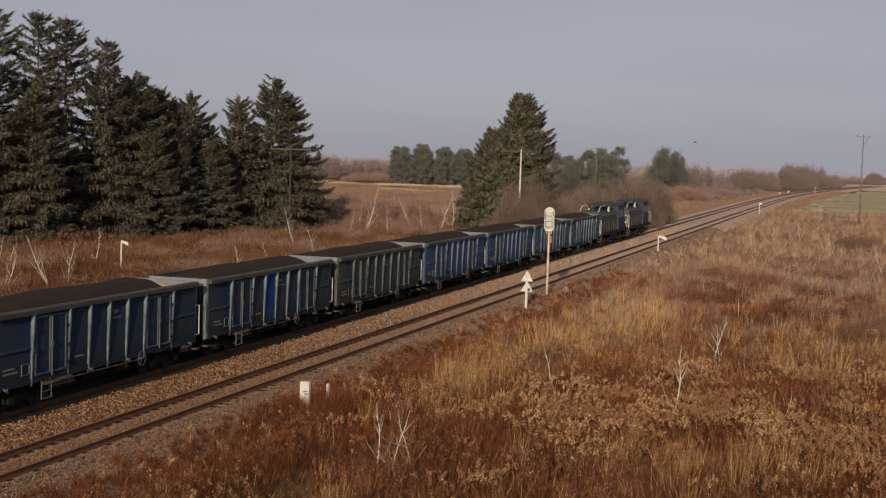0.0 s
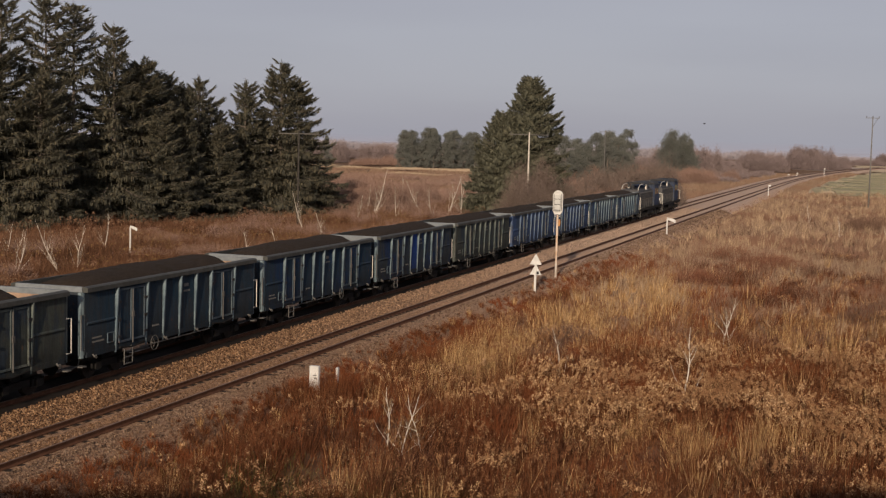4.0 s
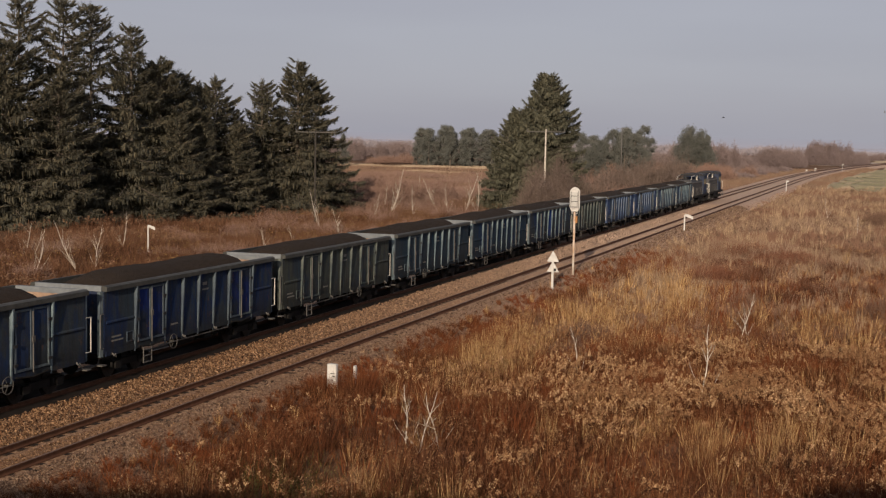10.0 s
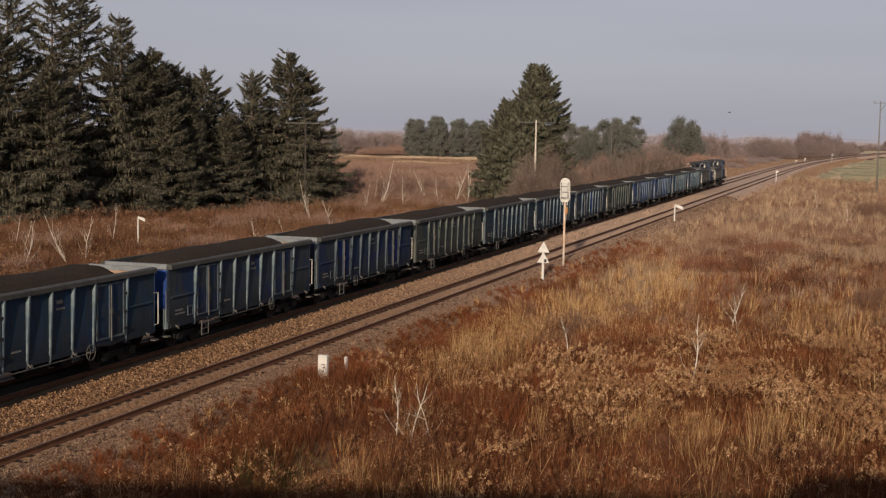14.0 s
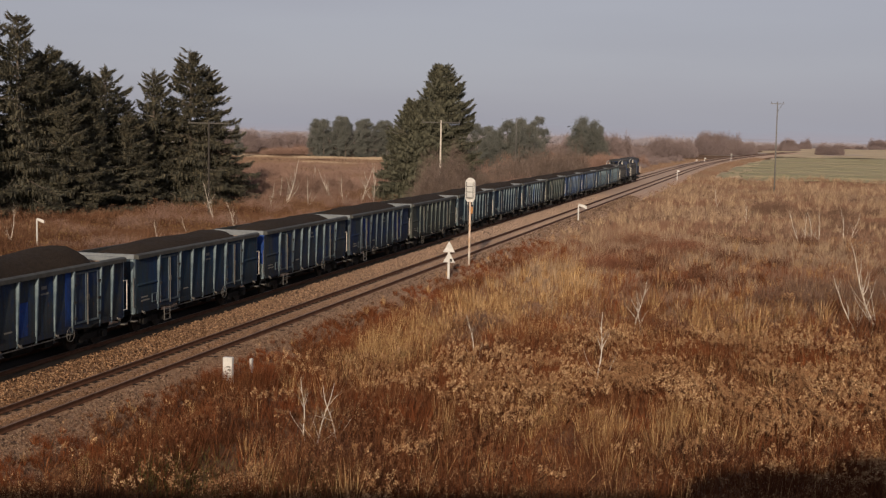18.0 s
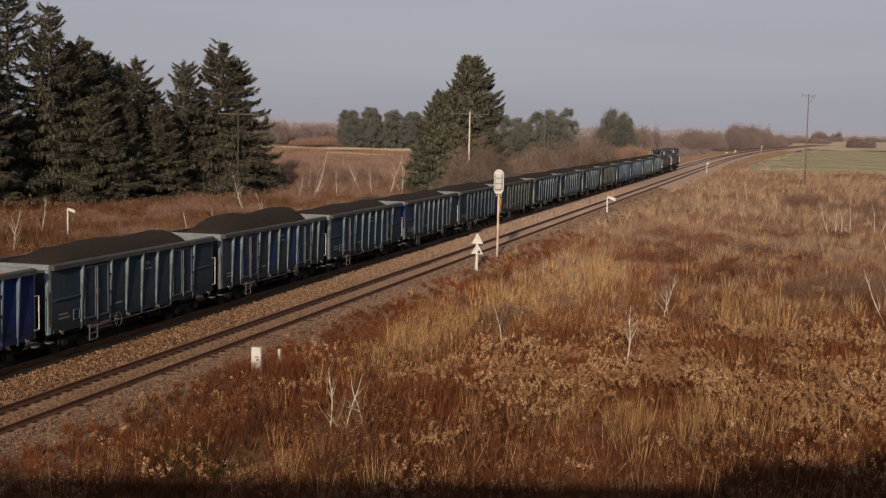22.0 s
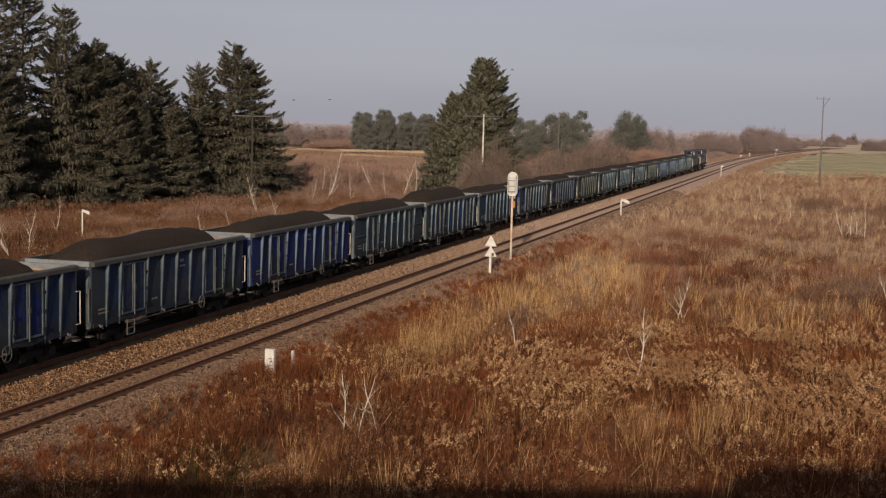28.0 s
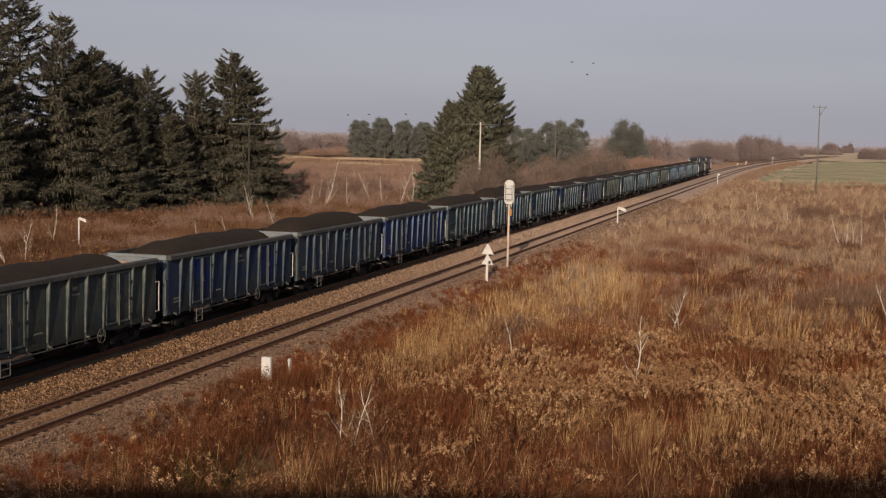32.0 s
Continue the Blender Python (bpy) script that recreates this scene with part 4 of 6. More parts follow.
km_stone(-18.85, 43.6, 1.40, 0.36, [(-0.04, 0.11, 1.04, 1.08), (0.02, 0.13, 0.93, 0.99), (-0.02, 0.06, 0.80, 0.83)])
km_stone(-18.3, 44.4, 1.25, 0.09, [])


def power_pole(x, y, h, arm=2.6, brace=True, wood=POLE_WOOD):
    s = thing("power_pole", "slim grey power line pole with a crossarm", "utility pole", "power line poles", at=pose(x, y, gz(x, y), 0, 0, 25))
    bm = bmesh.new()
    tube(bm, [(0, 0, -0.5), (0, 0, h)], 0.14, 10, 0.08)
    part("pole", bm, wood, s, smooth=True)
    bm = bmesh.new()
    box(bm, -arm / 2, arm / 2, -0.045, 0.045, h - 0.33, h - 0.24)
    part("crossarm", bm, wood if wood is POLE_WOOD else DULL, s)
    if brace:
        bm = bmesh.new()
        tube(bm, [(0.1, 0, h - 1.6), (arm * 0.38, 0, h - 0.35)], 0.04)
        part("brace", bm, DULL, s)
    for u in (-arm / 2 + 0.1, 0, arm / 2 - 0.1):
        bm = bmesh.new()
        tube(bm, [(u, 0, h - 0.2), (u, 0, h + 0.05)], 0.06, 8, 0.035)
        part("insulator", bm, DULL, s)
    return s


power_pole(-0.9, 233, 15.4, 2.4)
power_pole(-38.9, 152, 10.9, 4.6, False, BIRCH)
power_pole(POLE2[0] + 1.9, POLE2[1], 10.3, 4.2, False, DARK_WOOD)
power_pole(-62.5, 318, 13.0, 3.0, False)


# ---------------------------------------------------------------- trees


def facing(n, p, along, length, width, spin):
    """Loose slim triangles at p pointing along, with a given length and width."""
    along = along / np.linalg.norm(along, axis=1, keepdims=True)
    side = np.cross(along, spin)
    side /= np.linalg.norm(side, axis=1, keepdims=True) + 1e-9
    return np.stack([p - side * width[:, None] / 2, p + side * width[:, None] / 2, p + along * length[:, None]], 1)


def spruce_mesh(seed, h, r, open_top=0.0, dens=1.0, taper=0.7, rag=0.27, lobe=1.0, material=NEEDLE, low=0.13, droop=0.5, whorl=1.0):
    """Trunk and a crown of whorled boughs: flat sprays with hanging twigs below, upturned and gappy towards the top."""
    g = np.random.default_rng(seed)
    crown, limbs = [], bmesh.new()
    tube(limbs, [(0, 0, -0.4), (0.05, 0, h * 0.5), (0, 0.03, h * 0.98)], 0.015 * h, 8, 0.03)
    lop = g.random(3) * math.tau
    up = np.array([0.0, 0.0, 1.0])
    z = low * h
    while z < h * 0.975:
        u = z / h
        n = int(5 + 3 * (1 - u))
        turn = g.random() * math.tau
        for k in range(n):
            az = turn + (k + 0.35 * g.normal()) * math.tau / n
            lobes = 1 + lobe * (0.16 * math.sin(az + lop[0] + 5 * u) + 0.12 * math.sin(2 * az + lop[1] - 9 * u))
            lr = r * ((1 - u) ** taper) * (1 - rag + 2 * rag * g.random()) * lobes * (0.8 + 0.2 * min(1, u / 0.15)) + 0.25
            if open_top and u > 0.4 and g.random() < open_top:
                continue
            d = np.array([math.cos(az), math.sin(az), 0.0])
            tang = np.array([-d[1], d[0], 0.0])
            z0 = z + 0.16 * g.normal()
            rise = 0.85 * (u - 0.36) + 0.10 * g.normal()

            def along(q):
                return rise * lr * q - 0.36 * (1 - 0.7 * u) * lr * q ** 2 + 0.24 * lr * q ** 4
            tube(limbs, [(0, 0, z0), tuple(d * lr * 0.5 + up * (z0 + along(0.5))), tuple(d * lr * 0.96 + up * (z0 + along(0.96)))], 0.045 * lr ** 0.5, 3, 0.008)
            nn = int(dens * (30 * lr ** 1.4 + 16))
            q = g.random(nn) ** 0.62
            wide = (0.30 * lr * (1 - q) ** 0.55 * np.minimum(1, q * 3.5) + 0.10) * g.uniform(-1, 1, nn)
            p = d * (q * lr + 0.22 * np.abs(wide))[:, None] + tang * wide[:, None] + up * (z0 + along(q) - 0.22 * np.abs(wide) + 0.04 * g.normal(size=nn))[:, None]
            hang = g.random((nn, 1)) < droop - 0.42 * u
            out = d * 0.8 + tang * (np.sign(wide) * (0.3 + 0.5 * g.random(nn)))[:, None] + up * (0.10 + 0.55 * u * q)[:, None] + 0.22 * g.normal(size=(nn, 3))
            down = d * 0.12 + tang * g.normal(size=(nn, 1)) * 0.16 - up
            ln = np.where(hang[:, 0], (0.30 + 0.60 * g.random(nn)) * (1 - 0.5 * u), 0.26 + 0.34 * g.random(nn))
            wd = np.where(hang[:, 0], 0.06 + 0.09 * g.random(nn), 0.08 + 0.11 * g.random(nn))
            spin = np.where(hang, d, up) + 0.55 * g.normal(size=(nn, 3))
            p[:, 2] = np.maximum(p[:, 2], 0.3 + 0.6 * g.random(nn))
            crown.append(facing(nn, p, np.where(hang, down, out), ln, wd, spin))
        z += whorl * (0.46 + 0.22 * g.random()) * (h / 18) * (0.72 if u > 0.75 else 1.0)
    top = np.repeat(np.array([[0, 0, h * 0.965]]), 60, 0) + g.normal(size=(60, 3)) * np.array([0.10, 0.10, 0.32])
    crown.append(facing(60, top, g.normal(size=(60, 3)) * 0.5 + [0, 0, 0.8], np.full(60, 0.42), np.full(60, 0.09), g.normal(size=(60, 3))))
    return mesh_of("trunk", limbs, BARK), tris("crown", np.concatenate(crown), material)


def tree(name, label, meshes, at, group="", scale=1.0, cat="tree"):
    t = thing(name, label, cat, group, at=at @ Matrix.Scale(scale, 4))
    for nm, me in zip(("trunk", "crown"), meshes):
        o = new(nm, me)
        o.parent = t
    return t


SPRUCES = [spruce_mesh(11, 20, 5.4, open_top=0.38, dens=1.2), spruce_mesh(12, 20, 5.2, open_top=0.52, dens=1.15), spruce_mesh(13, 16, 5.6, dens=1.3), spruce_mesh(14, 16, 4.8, open_top=0.48, dens=1.1), spruce_mesh(15, 18, 6.6, open_top=0.15, dens=1.4, taper=0.8, rag=0.2, lobe=0.4)]
ROW = [(-98, 110, 1, 0.80), (-92, 104, 0, 1.16), (-88, 109, 1, 1.14), (-84, 114, 0, 1.12), (-80.2, 116, 1, 1.10), (-76.7, 123, 1, 1.00), (-86, 124, 0, 0.70), (-76.2, 128, 2, 1.07),
       (-76.7, 133, 2, 1.00), (-81, 134, 2, 1.05), (-74.8, 138, 3, 0.99), (-72.3, 145, 3, 0.99), (-69.4, 149, 4, 1.02), (-68.4, 152, 4, 0.92), (-79, 142, 2, 0.95), (-104, 118, 0, 0.75), (-78, 112, 2, 0.9), (-90, 97, 1, 1.15),
       (-73.5, 127.5, 2, 0.7), (-86, 104, 2, 1.1), (-82, 109, 2, 1.12), (-72, 138.5, 2, 0.66), (-74, 133, 2, 0.76), (-79.6, 120, 1, 1.09), (-88, 132, 0, 0.66), (-94, 118, 0, 0.72), (-76, 152, 2, 0.75), (-99, 98, 0, 1.15),
       (-79.5, 126, 0, 0.86), (-75.5, 142, 2, 0.8), (-72.5, 150, 2, 0.72)]
for i, (x, y, k, sc) in enumerate(ROW):
    tree("spruce", "tall dark green spruce with drooping ragged branches", SPRUCES[k], pose(x, y, gz(x, y) - 0.2, 0, 0, i * 77), "row of spruces", sc * 1.045)
BIG = [spruce_mesh(21, 18.1, 6.0, dens=1.8, taper=0.62, rag=0.24, lobe=0.5, material=NEEDLE_LIGHT, low=0.03, droop=0.7, whorl=0.6), spruce_mesh(22, 13.4, 5.4, dens=1.8, taper=0.56, rag=0.2, lobe=0.35, material=NEEDLE_LIGHT, low=0.03, droop=0.7, whorl=0.6)]
tree("spruce", "large olive green spruce standing alone by the line", BIG[0], pose(-43.4, 170, gz(-43.6, 170) - 0.2, 0, 0, 40), "pair of line-side spruces")
tree("spruce", "broad shorter spruce grown into its neighbour", BIG[1], pose(-46.2, 168.0, gz(-46, 167) - 0.2, 0, 0, 10), "pair of line-side spruces")


def pine_mesh(seed, h, r, low=0.15, material=NEEDLE_FAR, n=16000, size=0.27, point=0.8, mid=0.35):
    """A rounded conifer crown of many clumps on a bare lower trunk."""
    g = np.random.default_rng(seed)
    limbs = bmesh.new()
    tube(limbs, [(0, 0, -0.4), (0, 0, h * 0.9)], 0.02 * h, 7, 0.04)
    nb = 90
    cu = low + (1 - low) * g.random(nb)
    cv = (cu - low) / (1 - low)
    cr = r * np.clip(1 - np.abs((cv - mid) / (1.03 - mid)) ** (2.2 if mid > 0.2 else 1.4), 0.02, 1) ** point * np.sqrt(g.random(nb))
    az = g.random(nb) * math.tau
    cc = np.stack([cr * np.cos(az), cr * np.sin(az), cu * h * 0.97], 1)
    for c in cc[:24]:
        tube(limbs, [(0, 0, float(c[2]) * 0.9), tuple(c)], 0.06, 3, 0.02)
    pick = g.integers(0, nb, n)
    p = cc[pick] + g.normal(size=(n, 3)) * np.array([0.12, 0.12, 0.11]) * r
    along = (p - np.array([0, 0, h * 0.45])) * 0.15 + g.normal(size=(n, 3)) * 0.5
    cr_me = tris("crown", facing(n, p, along, size * (0.6 + 0.8 * g.random(n)), size * 0.5 * (0.6 + 0.6 * g.random(n)), g.normal(size=(n, 3))), material)
    return mesh_of("trunk", limbs, BARK), cr_me


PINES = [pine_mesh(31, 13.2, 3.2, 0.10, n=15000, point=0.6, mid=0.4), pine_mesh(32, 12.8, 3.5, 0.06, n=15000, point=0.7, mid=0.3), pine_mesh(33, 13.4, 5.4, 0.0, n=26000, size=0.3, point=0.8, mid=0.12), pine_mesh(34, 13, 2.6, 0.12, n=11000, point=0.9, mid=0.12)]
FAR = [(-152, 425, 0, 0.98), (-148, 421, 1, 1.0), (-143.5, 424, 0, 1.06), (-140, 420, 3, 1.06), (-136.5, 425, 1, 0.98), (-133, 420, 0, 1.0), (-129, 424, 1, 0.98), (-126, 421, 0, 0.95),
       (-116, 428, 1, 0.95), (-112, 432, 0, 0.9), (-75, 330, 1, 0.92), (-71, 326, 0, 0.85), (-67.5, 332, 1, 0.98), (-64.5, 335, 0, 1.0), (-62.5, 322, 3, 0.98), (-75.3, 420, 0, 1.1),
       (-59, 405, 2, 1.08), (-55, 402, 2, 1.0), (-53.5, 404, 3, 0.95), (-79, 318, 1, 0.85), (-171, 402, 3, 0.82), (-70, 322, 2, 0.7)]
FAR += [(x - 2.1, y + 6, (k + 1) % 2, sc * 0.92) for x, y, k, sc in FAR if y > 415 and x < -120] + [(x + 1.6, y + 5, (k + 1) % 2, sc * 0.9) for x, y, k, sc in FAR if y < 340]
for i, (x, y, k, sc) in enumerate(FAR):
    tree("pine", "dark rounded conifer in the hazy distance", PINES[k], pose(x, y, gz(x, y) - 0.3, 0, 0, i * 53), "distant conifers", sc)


def sapling_mesh(seed, h, n, spread=0.45):
    """A bare young birch: a pale crooked stem and thin upward twigs."""
    g = random.Random(seed)
    bm, tw = bmesh.new(), bmesh.new()

    def crooked(p, d, ln, steps, wild):
        out = [p.copy()]
        for _ in range(steps):
            d = (d + Vector((g.uniform(-wild, wild), g.uniform(-wild, wild), g.uniform(-0.3, 0.4) * wild))).normalized()
            p = p + d * ln / steps
            out.append(p.copy())
        return out
    r0 = 0.010 + 0.0085 * h
    stem = crooked(Vector((0, 0, -0.2)), Vector((g.uniform(-0.15, 0.15), g.uniform(-0.15, 0.15), 1)), h * 1.05, 9, 0.13)
    tube(bm, stem, r0, 6, 0.006)
    arms, limbs = [(stem, h)], []
    for i in range(n // 3):
        k = g.randrange(1, 8)
        az = g.random() * math.tau
        ln = h * g.uniform(0.25, 0.50) * (1.15 - k / 9)
        arm = crooked(stem[k], Vector((math.cos(az) * spread, math.sin(az) * spread, 0.85)), ln, 5, 0.2)
        limb = bmesh.new()
        tube(limb, arm, r0 * 0.38, 5, 0.003)
        limbs.append(mesh_of("branch", limb, BIRCH))
        arms.append((arm, ln))
    # fine twigs along the stem and its arms
    for _ in range(n * 2):
        arm, ln = g.choice(arms)
        k = g.randrange(1, len(arm) - 1)
        q = arm[k].lerp(arm[k + 1], g.random())
        az = g.random() * math.tau
        e = crooked(q, Vector((math.cos(az) * 0.7, math.sin(az) * 0.7, 0.8)), h * g.uniform(0.08, 0.22), 3, 0.3)
        tube(tw, e, 0.007, 3, 0.002)
    return mesh_of("stem", bm, BIRCH), limbs, mesh_of("branch_spray", tw, TWIG)


SAPS = [sapling_mesh(41, 2.6, 20), sapling_mesh(42, 2.8, 26, 0.6), sapling_mesh(43, 3.4, 24), sapling_mesh(44, 2.2, 18, 0.8), sapling_mesh(45, 4.2, 34)]


def sapling(x, y, k, sc=1.0, turn=0.0, tilt=0.0):
    t = thing("birch_sapling", "bare young birch with a pale crooked stem", "sapling", "bare birch saplings", at=pose(x, y, gz(x, y) - 0.05, 0, tilt, turn) @ Matrix.Scale(sc, 4))
    stem, limbs, spray = SAPS[k]
    for nm, me in [("stem", stem)] + [("branch", m) for m in limbs] + [("branch_spray", spray)]:
        o = new(nm, me)
        o.parent = t
    tagged(o, kind="stuff")


for x, y, k, sc, turn, tilt in ((-6.3, 48.6, 0, 1.2, 0, 8), (-6.8, 66, 1, 1.05, 40, 2), (-6.5, 66.4, 0, 0.9, 140, 8), (-14.2, 38.8, 0, 0.85, 20, 3), (-13.6, 38.2, 3, 1.0, 80, 12), (-13.0, 38.6, 3, 0.9, 200, 20),
                               (-11.7, 52.0, 0, 0.9, 50, 0), (2.0, 127, 2, 1.0, 0, -9), (2.5, 128, 2, 0.95, 90, 4), (3.1, 128, 0, 1.2, 30, 0), (3.7, 129, 2, 0.9, 190, 10), (6.1, 131, 0, 1.2, 10, 0), (6.7, 131, 1, 1.0, 70, 6),
                               (4.8, 66.6, 4, 1.15, 0, -2), (5.5, 66.2, 2, 1.2, 40, 3), (3.9, 66.4, 2, 0.95, 0, -14), (-3.4, 150, 0, 1.0, 0, 0), (-8, 182, 2, 0.8, 0, 0), (7.5, 64, 4, 0.9, 60, -4)):
    sapling(x, y, k, sc, turn, tilt)
for x, y, sc, turn, tilt in ((-51.5, 76.0, 0.95, 30, -7), (-51.7, 78.4, 0.8, 120, 3), (-53.6, 74.2, 0.8, 250, -6)):
    sapling(x, y, 4, sc, turn, tilt)
for i in range(12):
    x = -37 - 27 * RNG.random()
    y = 62 + 105 * RNG.random()
    sapling(x, y, int(RNG.integers(0, 5)), RNG.uniform(0.7, 1.2), RNG.uniform(0, 360), RNG.uniform(-9, 9))

for i, (x, y) in enumerate(((-55.8, 162.7), (-50.4, 151.3), (-52.0, 162.2), (-52.5, 168.5), (-51.3, 174.7), (-54.1, 148.7), (-59.7, 168.3), (-51.0, 180.7), (-57.5, 150), (-49.0, 158))):
    sapling(x, y, (4, 2, 4, 2)[i % 4], 1.15 + 0.12 * (i % 5), i * 71, (i * 37) % 17 - 8)


def cottage(x, y):
    """A small cream cottage glimpsed behind the spruces."""
    c = thing("cottage", "small cream cottage half hidden behind the spruces", "house", at=pose(x, y, gz(x, y) - 0.1, 0, 0, 24))
    bm = bmesh.new()
    box(bm, -3.6, 3.6, -2.4, 2.4, -0.3, 2.6)
    part("wall", bm, CREAM, c)
    bm = bmesh.new()
    prism(bm, [(-2.8, 2.55), (2.8, 2.55), (0.0, 4.6)], "x", -3.9, 3.9)
    part("roof", bm, DARK, c, "dark tiled gable roof")
    for u in (-2.2, 1.3):
        bm = bmesh.new()
        box(bm, u, u + 0.9, -2.425, -2.402, 0.95, 2.0)
        win = part("window", bm, GLASS, c)
        bm = bmesh.new()
        for a, b in ((u - 0.08, u), (u + 0.9, u + 0.98), (u + 0.42, u + 0.48)):
            box(bm, a, b, -2.45, -2.428, 0.87, 2.08)
        part("frame", bm, WHITE, win)


cottage(*HOUSE)

# ---------------------------------------------------------------- grass, weeds and brush


def blades(n, x, y, h, w, lean, spread, lift=0.0):
    """Loose upright blades standing on the ground at x, y."""
    p = np.stack([x, y, top_z(x, y) - 0.03 + lift], 1)
    a = RNG.normal(size=(n, 3)) * spread + np.array([lean[0], lean[1], 1.0])
    return facing(n, p, a, h, w, RNG.normal(size=(n, 3)) * np.array([1, 1, 0.1]))


def patchy(x, y, a, b, c):
    """0 to 1, in drifting patches."""
    v = np.sin(x * a + 1.7 * np.sin(y * b + c)) + np.sin(y * a * 0.8 - 1.3 * np.sin(x * b * 1.3 + c * 2)) + 0.6 * np.sin(x * a * 2.7 + y * b * 2.2 + c * 5)
    return 1 / (1 + np.exp(-1.6 * v))


def field_points(n, x0, x1, y0, y1, power=1.7):
    y = y0 + (y1 - y0) * RNG.random(n) ** power
    x = x0 + (x1 - x0) * RNG.random(n)
    return x, y


def stuff(name, label, verts, material, category):
    return tagged(new(name, tris(name, verts, material)), label, category, kind="stuff")


def clumps(x, y, size, seed):
    """0 to 1: rounded clumps about size metres across."""
    cx, cy = np.floor(x / size), np.floor(y / size)
    best = np.full(len(x), 9.0)
    for dx in (-1, 0, 1):
        for dy in (-1, 0, 1):
            ix, iy = cx + dx, cy + dy
            r1 = np.modf(np.abs(np.sin(ix * 127.1 + iy * 311.7 + seed) * 43758.5))[0]
            r2 = np.modf(np.abs(np.sin(ix * 269.5 + iy * 183.3 + seed) * 24634.6))[0]
            d = np.hypot((ix + r1) * size - x, (iy + r2) * size - y) / size
            best = np.minimum(best, d)
    return np.clip(1 - best * 1.25, 0, 1)


def plumes(x, y, h, q, k):
    """Goldenrod seed plumes: a drooping cone of fluff on top of each stem."""
    n = len(x)
    az = RNG.random(n) * math.tau
    way = np.stack([np.cos(az) * 0.40, np.sin(az) * 0.40, np.full(n, 0.75)], 1)
    base = np.stack([x, y, top_z(x, y) + h * 0.84], 1)
    u = RNG.random((n, q, 1))
    off = RNG.normal(size=(n, q, 3)) * np.array([0.055, 0.055, 0.04]) * (1.2 - 0.9 * u) * k
    c = (base[:, None] + way[:, None] * u * 0.26 * k + off).reshape(-1, 3)
    m = len(c)
    # the fluff faces outwards from its stem
    out = off.reshape(-1, 3) / (0.055 * k) + RNG.normal(size=(m, 3)) * 0.5 + np.array([0, 0, 0.3])
    return facing(m, c, RNG.normal(size=(m, 3)) + [0, 0, 0.4], (0.045 + 0.055 * RNG.random(m)) * k, (0.03 + 0.035 * RNG.random(m)) * k, out)


def goldness(x, y):
    """How far straw grass rules over the russet weeds."""
    return np.clip(1.3 * np.exp(-((x + 14.0) / 2.8) ** 2 - ((y - 76) / 16) ** 2) + 1.2 * np.exp(-((x + 15.6) / 1.3) ** 2 - ((y - 56) / 6) ** 2)
                   + 0.5 * np.exp(-((x + 5.0) / 4.0) ** 2 - ((y - 42) / 3.0) ** 2) + 0.5 * np.exp(-((x + 2) / 4) ** 2 - ((y - 72) / 9) ** 2)
                   + 0.05 + 0.42 * np.clip((y - 85) / 60, 0, 1) * (0.3 + 0.7 * patchy(x, y, 0.13, 0.17, 1.1)), 0, 0.95)


def stools(cx, cy, size, nb, k, fan):
    """Plants with many stems out of one root: nb blades each, fanning out."""
    m = len(cx)
    n = m * nb
    az, q = RNG.random(n) * math.tau, np.sqrt(RNG.random(n))
    r = np.repeat(size, nb) * 0.16
    px, py = np.repeat(cx, nb) + r * q * np.cos(az), np.repeat(cy, nb) + r * q * np.sin(az)
    way = np.stack([np.cos(az) * q * fan + 0.04, np.sin(az) * q * fan + 0.06, np.ones(n)], 1) + RNG.normal(size=(n, 3)) * np.array([0.12, 0.12, 0.05])
    h = np.repeat(size, nb) * RNG.uniform(0.5, 1.15, n)
    p = np.stack([px, py, top_z(px, py) - 0.03], 1)
    return facing(n, p, way, h, (0.011 + 0.017 * RNG.random(n)) * k * np.clip(py / 52, 0.55, 1.0), RNG.normal(size=(n, 3)) * np.array([1, 1, 0.1]))


